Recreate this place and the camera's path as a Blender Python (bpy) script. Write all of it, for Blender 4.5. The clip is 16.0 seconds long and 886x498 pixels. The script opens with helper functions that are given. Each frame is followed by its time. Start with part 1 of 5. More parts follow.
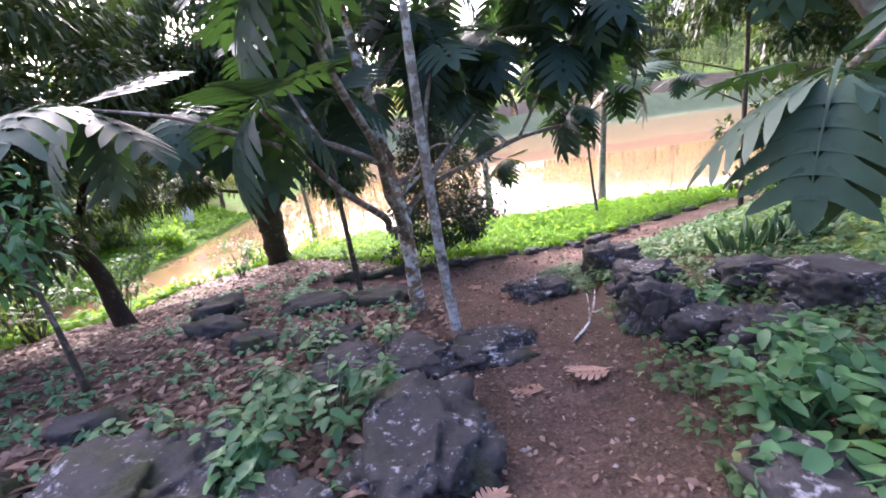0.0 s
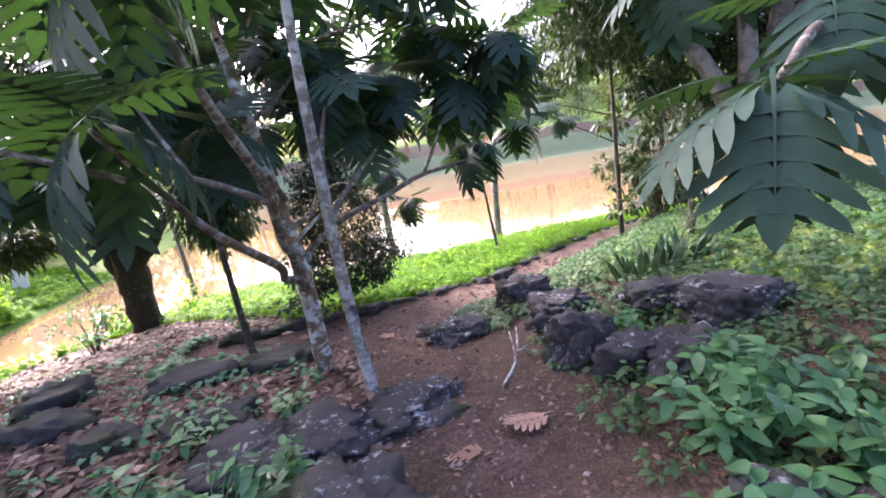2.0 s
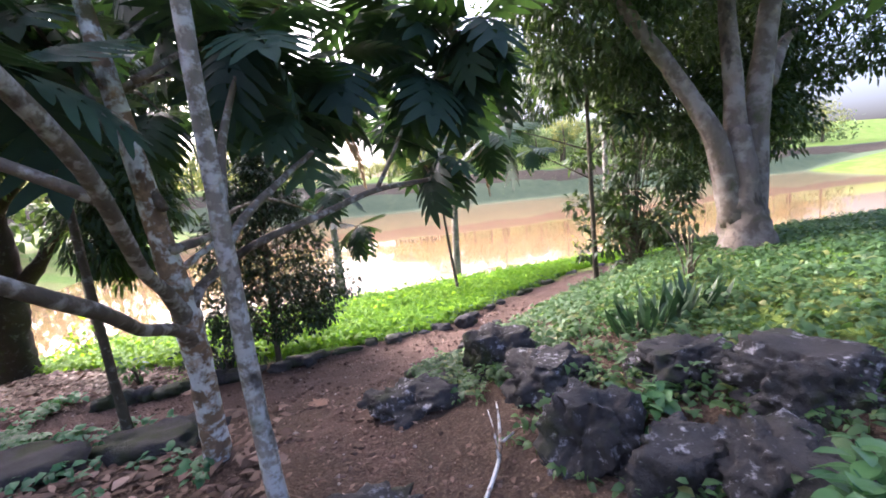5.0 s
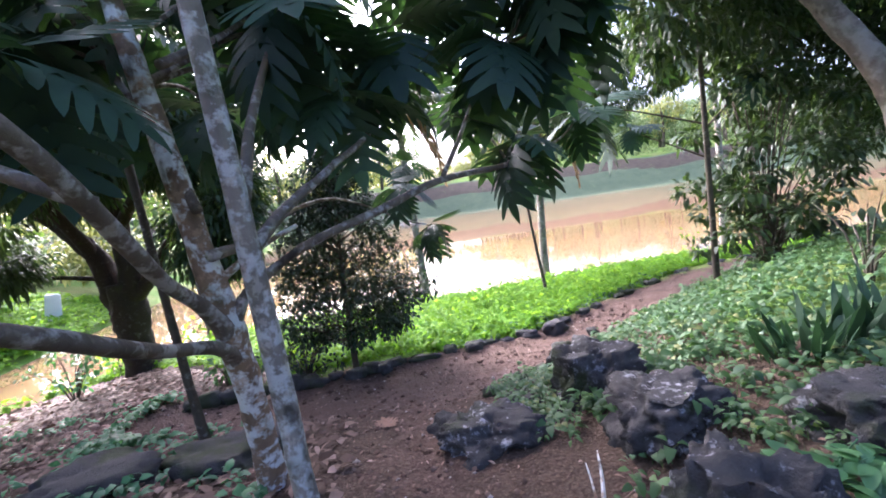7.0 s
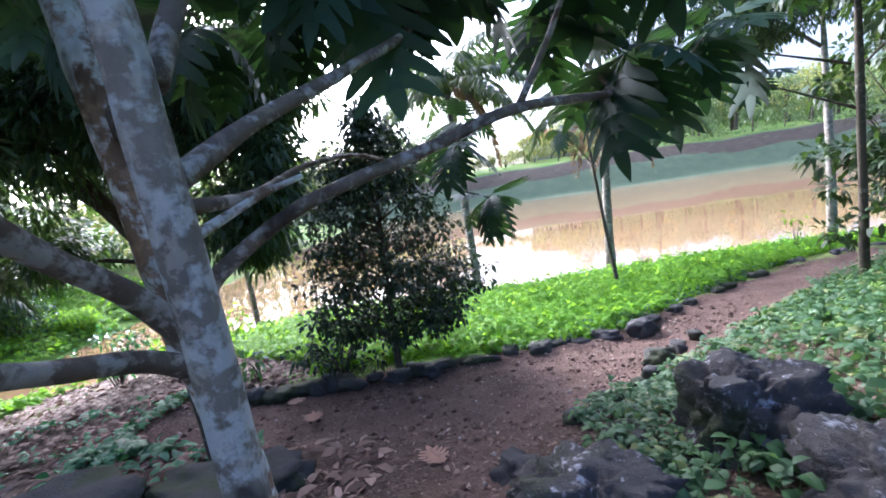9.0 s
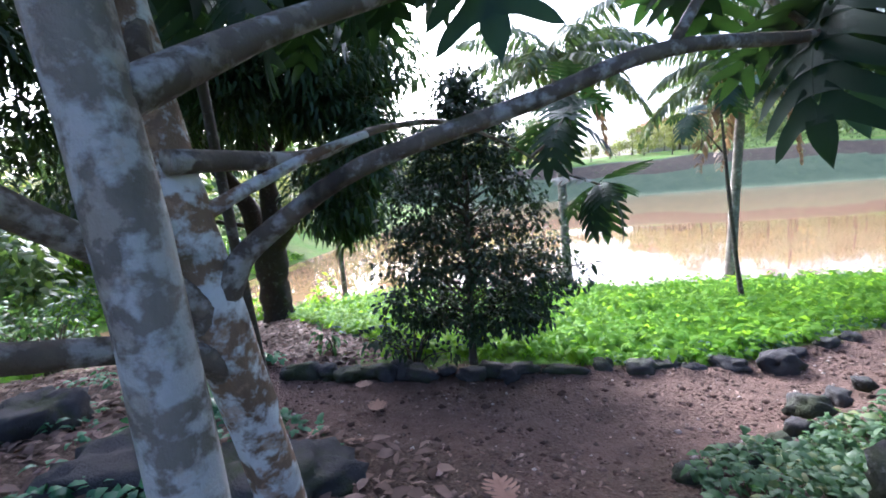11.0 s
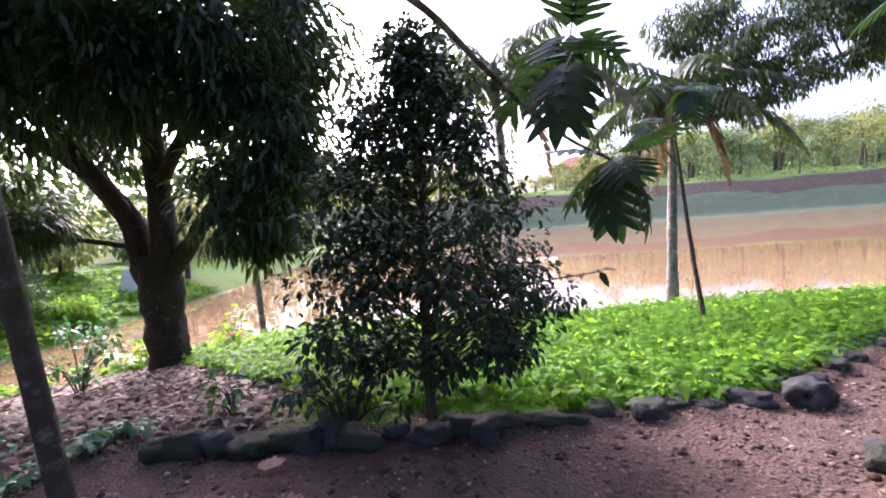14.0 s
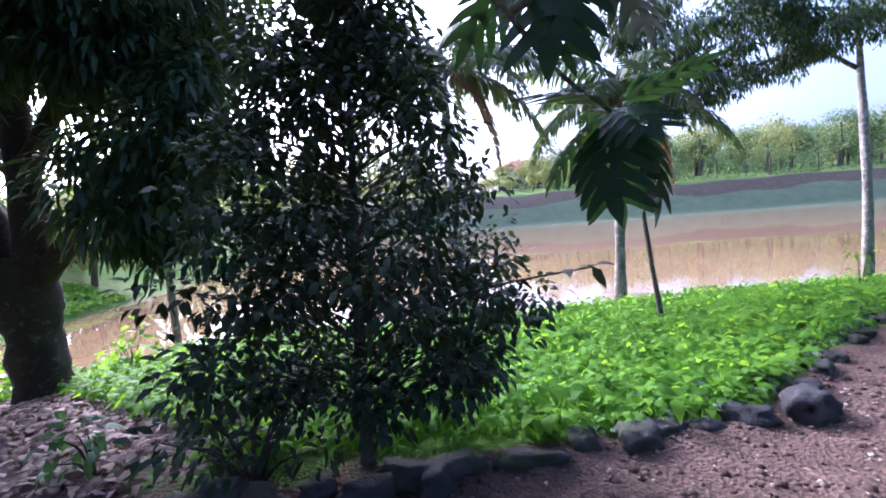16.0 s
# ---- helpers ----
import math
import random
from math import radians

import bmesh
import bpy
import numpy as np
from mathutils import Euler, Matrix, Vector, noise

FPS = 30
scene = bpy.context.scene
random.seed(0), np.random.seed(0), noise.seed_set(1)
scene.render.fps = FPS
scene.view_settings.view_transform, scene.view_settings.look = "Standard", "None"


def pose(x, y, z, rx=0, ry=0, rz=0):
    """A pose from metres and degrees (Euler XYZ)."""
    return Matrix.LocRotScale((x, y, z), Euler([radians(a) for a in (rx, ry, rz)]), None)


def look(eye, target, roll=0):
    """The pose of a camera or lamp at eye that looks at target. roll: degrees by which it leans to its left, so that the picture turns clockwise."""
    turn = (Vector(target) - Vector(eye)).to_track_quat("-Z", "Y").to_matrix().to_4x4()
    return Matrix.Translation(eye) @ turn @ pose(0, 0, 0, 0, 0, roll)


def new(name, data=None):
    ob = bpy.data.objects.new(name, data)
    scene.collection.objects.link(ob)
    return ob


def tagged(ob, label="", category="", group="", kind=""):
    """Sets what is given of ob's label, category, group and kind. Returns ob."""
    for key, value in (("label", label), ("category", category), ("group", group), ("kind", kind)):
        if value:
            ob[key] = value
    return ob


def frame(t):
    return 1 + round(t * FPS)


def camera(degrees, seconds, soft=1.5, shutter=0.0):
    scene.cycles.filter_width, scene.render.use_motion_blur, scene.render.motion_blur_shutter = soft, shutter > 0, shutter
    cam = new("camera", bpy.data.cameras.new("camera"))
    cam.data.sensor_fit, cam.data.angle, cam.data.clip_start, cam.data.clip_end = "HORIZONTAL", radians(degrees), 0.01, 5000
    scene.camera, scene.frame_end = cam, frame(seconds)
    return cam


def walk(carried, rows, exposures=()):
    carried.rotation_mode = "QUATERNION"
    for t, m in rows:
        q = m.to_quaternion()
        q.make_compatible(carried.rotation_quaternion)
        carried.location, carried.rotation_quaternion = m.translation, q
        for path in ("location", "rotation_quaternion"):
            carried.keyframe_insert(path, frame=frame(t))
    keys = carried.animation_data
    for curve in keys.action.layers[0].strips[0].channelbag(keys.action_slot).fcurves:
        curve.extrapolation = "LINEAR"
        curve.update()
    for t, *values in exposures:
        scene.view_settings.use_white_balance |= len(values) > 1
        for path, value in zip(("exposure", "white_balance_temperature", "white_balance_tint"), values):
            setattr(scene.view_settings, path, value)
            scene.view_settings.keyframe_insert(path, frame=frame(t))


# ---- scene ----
cam = camera(93.8, 16.0, soft=1.8)
PATH = [
    (0, (0.644, 1.242, 3.5), (0.456, 3.153, 2.939), -8.0),
    (0.5, (0.584, 1.3, 3.483), (0.325, 3.225, 3.009), -8.0),
    (1, (0.509, 1.445, 3.433), (0.624, 3.385, 2.961), -10.9),
    (1.5, (0.496, 1.522, 3.412), (0.817, 3.439, 2.938), -10.8),
    (2, (0.559, 1.604, 3.426), (0.867, 3.532, 2.992), -8.5),
    (2.5, (0.603, 1.694, 3.415), (0.932, 3.636, 3.067), -7.3),
    (3, (0.629, 1.887, 3.327), (1.153, 3.808, 3.133), -10.5),
    (3.5, (0.571, 2.122, 3.288), (1.046, 4.045, 3.016), -8.0),
    (4, (0.621, 2.281, 3.282), (1.093, 4.208, 3.025), -7.2),
    (4.2, (0.639, 2.342, 3.264), (1.128, 4.262, 2.986), -6.3),
    (6.3, (0.878, 2.962, 3.165), (1.456, 4.86, 2.913), -5.5),
    (6.5, (0.898, 2.966, 3.16), (1.377, 4.896, 2.946), -3.2),
    (7, (0.929, 3.176, 3.128), (1.066, 5.158, 2.896), -8.1),
    (7.5, (0.935, 3.509, 3.078), (1.216, 5.483, 2.916), -5.1),
    (8, (0.938, 3.789, 2.975), (1.186, 5.762, 2.761), -5.5),
    (8.5, (0.954, 3.99, 2.999), (0.907, 5.972, 2.736), -7.5),
    (9, (0.857, 4.122, 2.917), (0.754, 6.104, 2.674), -8.5),
    (9.5, (0.861, 4.282, 2.914), (0.564, 6.237, 2.617), -6.9),
    (10, (0.844, 4.402, 2.914), (0.424, 6.337, 2.631), -5.0),
    (10.2, (0.839, 4.438, 2.919), (0.444, 6.381, 2.66), -4.8),
    (12.3, (0.665, 4.882, 2.753), (-0.118, 6.702, 2.481), -4.4),
    (12.5, (0.627, 4.956, 2.744), (-0.108, 6.801, 2.504), -5.3),
    (13, (0.557, 5.156, 2.669), (-0.064, 7.048, 2.492), -1.7),
    (13.5, (0.475, 5.368, 2.621), (0.018, 7.308, 2.451), -2.7),
    (14, (0.404, 5.593, 2.576), (0.208, 7.579, 2.444), -4.2),
    (14.5, (0.367, 5.826, 2.558), (0.275, 7.816, 2.385), -2.3),
    (15, (0.353, 5.99, 2.531), (0.52, 7.979, 2.405), -3.2),
    (15.5, (0.304, 6.146, 2.48), (0.359, 8.142, 2.369), -2.8),
    (16, (0.369, 6.341, 2.465), (0.431, 8.335, 2.323), -4.2),
]
EXPOSURES = [(0, 2.98, 5800, 30), (2.5, 2.95, 5800, 28), (4, 2.82, 6050, 26), (6.5, 2.82, 5550, 24), (7.5, 2.8, 5400, 23), (8.5, 2.58, 5250, 20), (10, 2.5, 4850, 12), (12.5, 2.58, 5600, 29), (14, 2.36, 5550, 34), (15, 2.26, 5100, 31), (16, 2.22, 4850, 28)]
walk(cam, [(t, look(eye, target, roll)) for t, eye, target, roll in PATH], EXPOSURES)

# ---- world and sun: bright hazy sky, low sun veiled beyond the pond ----
SUN_EL, SUN_AZ = radians(32), radians(-35)      # azimuth from +y towards +x
world = bpy.data.worlds.new("sky")
scene.world = world
world.use_nodes = True
wn, wl = world.node_tree.nodes, world.node_tree.links
sky = wn.new("ShaderNodeTexSky")
sky.sky_type, sky.sun_disc = "NISHITA", False
sky.sun_elevation, sky.sun_rotation = SUN_EL, SUN_AZ
sky.air_density, sky.dust_density, sky.ozone_density = 0.7, 9.0, 1.0
wn["Background"].inputs[1].default_value = 0.15
wl.new(sky.outputs[0], wn["Background"].inputs[0])
sun_data = bpy.data.lights.new("sun", "SUN")
sun_data.energy, sun_data.angle, sun_data.color = 1.2, radians(12), (1.0, 0.94, 0.84)
sun = new("sun", sun_data)
sun.matrix_world = look((0, 0, 40), (-math.sin(SUN_AZ) * 40 * math.cos(SUN_EL), -math.cos(SUN_AZ) * 40 * math.cos(SUN_EL), 40 - 40 * math.sin(SUN_EL)))

RNG = np.random.default_rng(7)


# ---- materials ----
class Nodes:
    """A small builder for node materials."""

    def __init__(self, name):
        self.mat = bpy.data.materials.new(name)
        self.mat.use_nodes = True
        self.n, self.l = self.mat.node_tree.nodes, self.mat.node_tree.links
        self.b = self.n["Principled BSDF"]
        self.coord = self.n.new("ShaderNodeNewGeometry").outputs["Position"]

    def local(self):
        self.coord = self.n.new("ShaderNodeTexCoord").outputs["Object"]

    def noise(self, scale, detail=4.0, rough=0.6, stretch=None, dist=0.0):
        t = self.n.new("ShaderNodeTexNoise")
        t.inputs["Scale"].default_value, t.inputs["Detail"].default_value = scale, detail
        t.inputs["Roughness"].default_value, t.inputs["Distortion"].default_value = rough, dist
        src = self.coord
        if stretch:
            m = self.n.new("ShaderNodeMapping")
            m.inputs["Scale"].default_value = stretch
            self.l.new(src, m.inputs[0])
            src = m.outputs[0]
        self.l.new(src, t.inputs["Vector"])
        return t.outputs[0]

    def voronoi(self, scale, feature="F1"):
        t = self.n.new("ShaderNodeTexVoronoi")
        t.feature = feature
        t.inputs["Scale"].default_value = scale
        self.l.new(self.coord, t.inputs["Vector"])
        return t

    def ramp(self, fac, stops):
        r = self.n.new("ShaderNodeValToRGB")
        while len(r.color_ramp.elements) < len(stops):
            r.color_ramp.elements.new(0.5)
        for e, (p, c) in zip(r.color_ramp.elements, stops):
            e.position = p
            e.color = (c, c, c, 1) if isinstance(c, (int, float)) else (*c, 1)
        self.l.new(fac, r.inputs[0])
        return r.outputs[0]

    def mix(self, fac, a, b, mode="MIX"):
        m = self.n.new("ShaderNodeMix")
        m.data_type, m.blend_type = "RGBA", mode
        for sock, v in ((m.inputs[0], fac), (m.inputs[6], a), (m.inputs[7], b)):
            if isinstance(v, (int, float)):
                sock.default_value = v
            elif isinstance(v, tuple):
                sock.default_value = (*v, 1)
            else:
                self.l.new(v, sock)
        return m.outputs[2]

    def math(self, op, a, b=0.0):
        m = self.n.new("ShaderNodeMath")
        m.operation = op
        for sock, v in zip(m.inputs, (a, b)):
            if isinstance(v, (int, float)):
                sock.default_value = v
            else:
                self.l.new(v, sock)
        return m.outputs[0]

    def attr(self, name):
        a = self.n.new("ShaderNodeAttribute")
        a.attribute_name = name
        return a.outputs["Fac"]

    def island(self):
        return self.n.new("ShaderNodeNewGeometry").outputs["Random Per Island"]

    def objrand(self):
        return self.n.new("ShaderNodeObjectInfo").outputs["Random"]

    def bump(self, height, strength, distance):
        b = self.n.new("ShaderNodeBump")
        b.inputs["Strength"].default_value, b.inputs["Distance"].default_value = strength, distance
        self.l.new(height, b.inputs["Height"])
        self.l.new(b.outputs[0], self.b.inputs["Normal"])

    def done(self, color, rough=0.8, spec=0.3):
        if isinstance(color, tuple):
            self.b.inputs["Base Color"].default_value = (*color, 1)
        else:
            self.l.new(color, self.b.inputs["Base Color"])
        if isinstance(rough, (int, float)):
            self.b.inputs["Roughness"].default_value = rough
        else:
            self.l.new(rough, self.b.inputs["Roughness"])
        self.b.inputs["Specular IOR Level"].default_value = spec
        return self.mat

    def translucent(self, color, amount):
        t = self.n.new("ShaderNodeBsdfTranslucent")
        if isinstance(color, tuple):
            t.inputs[0].default_value = (*color, 1)
        else:
            self.l.new(color, t.inputs[0])
        m = self.n.new("ShaderNodeMixShader")
        m.inputs[0].default_value = amount
        self.l.new(self.b.outputs[0], m.inputs[1])
        self.l.new(t.outputs[0], m.inputs[2])
        self.l.new(m.outputs[0], self.n["Material Output"].inputs[0])


def leaf_material(name, dark, light, through_color, amount=0.3, rough=0.45, by_object=False, odd=None, spec=0.4):
    k = Nodes(name)
    r = k.objrand() if by_object else k.island()
    stops = [(0.0, dark), (0.85, light)]
    if odd:
        stops = [(0.0, dark), (0.9, light), (0.96, odd)]
    c = k.ramp(r, stops)
    c = k.mix(k.ramp(k.noise(9.0, 3), [(0.35, 0.0), (0.7, 0.45)]), c, tuple(v * 0.6 for v in dark))
    m = k.done(c, rough, spec)
    k.bump(k.noise(60.0, 2), 0.15, 0.004)
    k.translucent(k.mix(r, tuple(v * 0.7 for v in through_color), through_color), amount)
    return m


def bark_material(name, base, pale, amount, dark=(0.03, 0.025, 0.02), moss=(0.05, 0.06, 0.02), scale=9.0):
    """Bark with pale lichen blotches (amount: how much of it they cover), dark streaks and a little moss."""
    k = Nodes(name)
    c = k.mix(k.ramp(k.noise(6.0, 5, 0.65, (1, 1, 0.45)), [(0.35, 0.0), (0.65, 1.0)]), base, tuple(0.5 * a + 0.5 * b for a, b in zip(base, dark)))
    cut = 0.62 - 0.2 * amount
    blotch = k.ramp(k.mix(0.35, k.noise(scale, 6, 0.55, (1, 1, 1.2), 0.15), k.noise(scale * 3.1, 5, 0.6)), [(cut - 0.02, 0.0), (cut + 0.06, 1.0)])
    tone = k.mix(k.noise(30.0, 3), pale, tuple(v * 0.72 for v in pale))
    c = k.mix(blotch, c, tone)
    c = k.mix(k.ramp(k.noise(scale * 1.7, 5, 0.6), [(0.56, 0.0), (0.62, 0.55)]), c, tuple(1.5 * v for v in base))
    c = k.mix(k.ramp(k.noise(4.0, 4, 0.6, (1, 1, 0.5)), [(0.60, 0.0), (0.68, 0.8)]), c, dark)
    c = k.mix(k.ramp(k.noise(3.1, 3), [(0.6, 0.0), (0.72, 0.7)]), c, moss)
    m = k.done(c, 0.85, 0.2)
    k.bump(k.mix(0.5, k.noise(28.0, 6, 0.7, (1, 1, 0.5)), k.noise(120.0, 3)), 0.55, 0.012)
    return m


M_bread_leaf = leaf_material("breadfruit_leaf", (0.018, 0.042, 0.034), (0.040, 0.080, 0.052), (0.09, 0.21, 0.03), 0.13, 0.56, True, spec=0.22)
M_mango_leaf = leaf_material("mango_leaf", (0.016, 0.034, 0.015), (0.042, 0.075, 0.026), (0.11, 0.19, 0.03), 0.22, 0.5, spec=0.3)
M_bush_leaf = leaf_material("bush_leaf", (0.02, 0.036, 0.02), (0.045, 0.07, 0.036), (0.08, 0.13, 0.03), 0.16, 0.52, spec=0.2)
M_tree_leaf = leaf_material("tree_leaf", (0.03, 0.06, 0.02), (0.08, 0.13, 0.035), (0.16, 0.26, 0.04), 0.3, 0.5)
M_palm_leaf = leaf_material("palm_leaf", (0.025, 0.05, 0.02), (0.07, 0.11, 0.035), (0.16, 0.26, 0.05), 0.3, 0.4)
M_palm_dry = leaf_material("dry_palm_leaf", (0.12, 0.08, 0.04), (0.30, 0.22, 0.12), (0.3, 0.2, 0.1), 0.25, 0.7)
M_grass = leaf_material("shore_weed", (0.05, 0.14, 0.012), (0.16, 0.32, 0.026), (0.38, 0.68, 0.03), 0.42, 0.65, spec=0.12)
M_herb = leaf_material("ground_herb", (0.03, 0.078, 0.03), (0.088, 0.17, 0.06), (0.17, 0.34, 0.06), 0.26, 0.55, odd=(0.20, 0.21, 0.07))
M_shrub = leaf_material("shrub_leaf", (0.03, 0.11, 0.055), (0.07, 0.19, 0.085), (0.14, 0.40, 0.09), 0.25, 0.45)
M_agave = leaf_material("agave_leaf", (0.02, 0.055, 0.025), (0.05, 0.10, 0.05), (0.08, 0.2, 0.05), 0.1, 0.45)
M_litter = leaf_material("leaf_litter", (0.06, 0.038, 0.028), (0.28, 0.19, 0.145), (0.2, 0.1, 0.05), 0.12, 0.75, odd=(0.40, 0.28, 0.23), spec=0.2)
M_dead_leaf = leaf_material("dead_leaf", (0.34, 0.20, 0.14), (0.48, 0.31, 0.23), (0.3, 0.15, 0.08), 0.1, 0.75, True, spec=0.15)
M_white_bark = bark_material("lichen_bark", (0.27, 0.185, 0.12), (0.74, 0.76, 0.74), 0.66, scale=8.0)
M_sap_bark = bark_material("sapling_bark", (0.30, 0.265, 0.22), (0.54, 0.535, 0.51), 0.65, scale=10.0)
M_branch_bark = bark_material("branch_bark", (0.17, 0.14, 0.11), (0.42, 0.40, 0.37), 0.5)
M_mango_bark = bark_material("mango_bark", (0.040, 0.031, 0.023), (0.12, 0.11, 0.095), 0.15)
M_big_bark = bark_material("smooth_pale_bark", (0.14, 0.115, 0.095), (0.23, 0.205, 0.185), 0.45, scale=2.5)
M_palm_bark = bark_material("palm_bark", (0.22, 0.20, 0.17), (0.38, 0.37, 0.33), 0.4, scale=5.0)
M_thin_bark = bark_material("thin_bark", (0.09, 0.075, 0.055), (0.22, 0.22, 0.19), 0.25)


def rock_material(name, cover, moss):
    k = Nodes(name)
    c = k.mix(k.noise(4.0, 6), (0.022, 0.021, 0.022), (0.085, 0.08, 0.078))
    lich = k.ramp(k.mix(0.5, k.noise(5.0, 6, 0.65, None, 0.3), k.noise(24.0, 5, 0.6)), [(cover, 0.0), (cover + 0.09, 1.0)])
    c = k.mix(lich, c, k.mix(k.noise(40.0, 3), (0.26, 0.26, 0.28), (0.46, 0.46, 0.48)))
    c = k.mix(k.ramp(k.noise(2.3, 4), [(moss, 0.0), (moss + 0.12, 0.8)]), c, (0.04, 0.05, 0.018))
    m = k.done(c, 0.85, 0.25)
    k.bump(k.mix(0.5, k.noise(14.0, 8, 0.7), k.noise(70.0, 4)), 0.8, 0.03)
    return m


M_rock = rock_material("lichen_rock", 0.55, 0.56)
M_edge_stone = rock_material("dark_mossy_stone", 0.66, 0.48)


def ground_material():
    """Soil of the slope, the trodden reddish path, litter and green turf, by zones held on the sheet."""
    k = Nodes("ground")
    fine, mid = k.noise(55.0, 5, 0.7), k.noise(6.0, 5)
    soil = k.mix(mid, (0.045, 0.030, 0.022), (0.12, 0.080, 0.058))
    soil = k.mix(k.ramp(fine, [(0.5, 0.0), (0.75, 0.7)]), soil, (0.20, 0.15, 0.115))
    path = k.mix(mid, (0.070, 0.043, 0.033), (0.165, 0.108, 0.084))
    path = k.mix(k.ramp(fine, [(0.52, 0.0), (0.74, 0.6)]), path, (0.25, 0.175, 0.14))
    path = k.mix(k.ramp(k.noise(2.2, 4), [(0.5, 0.0), (0.68, 0.5)]), path, (0.05, 0.032, 0.025))
    turf = k.mix(k.noise(3.0, 6), (0.045, 0.10, 0.015), (0.13, 0.24, 0.03))
    turf = k.mix(k.ramp(k.noise(0.25, 4), [(0.45, 0.0), (0.65, 0.55)]), turf, (0.20, 0.17, 0.075))
    bank = k.mix(k.noise(0.8, 5), (0.035, 0.032, 0.024), (0.10, 0.078, 0.058))
    edge = k.math("MULTIPLY", k.math("SUBTRACT", k.noise(3.5, 5), 0.5), 0.9)

    def zone(name):
        return k.ramp(k.math("ADD", k.attr(name), edge), [(0.42, 0.0), (0.58, 1.0)])

    c = k.mix(zone("zone_turf"), soil, turf)
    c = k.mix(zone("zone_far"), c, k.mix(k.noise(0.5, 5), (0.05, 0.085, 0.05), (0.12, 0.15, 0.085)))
    c = k.mix(zone("zone_bank"), c, bank)
    c = k.mix(zone("zone_path"), c, path)
    m = k.done(c, 0.92, 0.15)
    pebble = k.voronoi(38.0).outputs["Distance"]
    k.bump(k.mix(0.45, k.mix(0.5, fine, k.noise(18.0, 5)), pebble), 0.9, 0.045)
    return m


M_ground = ground_material()


def water_material():
    k = Nodes("muddy_water")
    c = k.mix(k.ramp(k.noise(0.05, 3), [(0.35, 0.0), (0.65, 1.0)]), (0.20, 0.125, 0.062), (0.26, 0.17, 0.095))
    m = k.done(c, 0.035, 0.5)
    k.b.inputs["IOR"].default_value = 1.33
    k.bump(k.mix(0.5, k.noise(1.3, 3, 0.5, (1, 0.35, 1)), k.noise(0.35, 2, 0.5, (1, 0.4, 1))), 0.016, 0.05)
    return m


M_water = water_material()


def plain(name, a, b, rough=0.8, scale=5.0):
    k = Nodes(name)
    m = k.done(k.mix(k.noise(scale, 5), a, b), rough, 0.3)
    k.bump(k.noise(scale * 8, 4), 0.2, 0.01)
    return m


M_plaster = plain("pale_plaster", (0.55, 0.50, 0.44), (0.70, 0.66, 0.60))
M_roof = plain("clay_roof", (0.28, 0.10, 0.06), (0.40, 0.17, 0.10))
M_dark_glass = plain("dark_pane", (0.02, 0.025, 0.03), (0.05, 0.055, 0.06), 0.15)
M_white_post = plain("white_paint", (0.66, 0.66, 0.64), (0.82, 0.82, 0.80), 0.6)


# ---- mesh helpers ----
def mesh_object(name, verts, faces, mat, smooth=True):
    me = bpy.data.meshes.new(name)
    me.from_pydata([tuple(v) for v in verts], [], faces)
    me.materials.append(mat)
    if smooth:
        me.polygons.foreach_set("use_smooth", [True] * len(me.polygons))
    me.update()
    return new(name, me)


def fast_mesh(name, verts, quads, tris, mat, smooth=False):
    """A mesh from numpy arrays of corners, four-sided and three-sided faces."""
    me = bpy.data.meshes.new(name)
    loops = np.concatenate([quads.ravel(), tris.ravel()]).astype(np.int32)
    starts = np.concatenate([np.arange(len(quads)) * 4, len(quads) * 4 + np.arange(len(tris)) * 3]).astype(np.int32)
    me.vertices.add(len(verts))
    me.vertices.foreach_set("co", verts.astype(np.float32).ravel())
    me.loops.add(len(loops))
    me.loops.foreach_set("vertex_index", loops)
    me.polygons.add(len(starts))
    me.polygons.foreach_set("loop_start", starts)
    if smooth:
        me.polygons.foreach_set("use_smooth", np.ones(len(starts), bool))
    me.materials.append(mat)
    me.update(calc_edges=True)
    me.validate()
    return new(name, me)


def part_of(parent, ob, label=""):
    """Makes ob, built in world places, a part of its thing."""
    ob.parent = parent
    ob.matrix_parent_inverse = parent.matrix_basis.inverted() if parent.parent is None else Matrix.Identity(4)
    return tagged(ob, label)


def base(name, x, y, z, label, category, group="", kind=""):
    e = new(name)
    e.empty_display_size = 0.1
    e.matrix_basis = pose(x, y, z)
    return tagged(e, label, category, group, kind)


def smooth_line(pts, steps=6):
    """A Catmull-Rom line through pts (each a place and a radius)."""
    p = [np.array(q, float) for q in pts]
    p = [2 * p[0] - p[1], *p, 2 * p[-1] - p[-2]]
    out = []
    for a, b, c, d in zip(p, p[1:], p[2:], p[3:]):
        for i in range(steps):
            t = i / steps
            out.append(0.5 * (2 * b + (c - a) * t + (2 * a - 5 * b + 4 * c - d) * t * t + (3 * b - a - 3 * c + d) * t ** 3))
    out.append(p[-2])
    return out


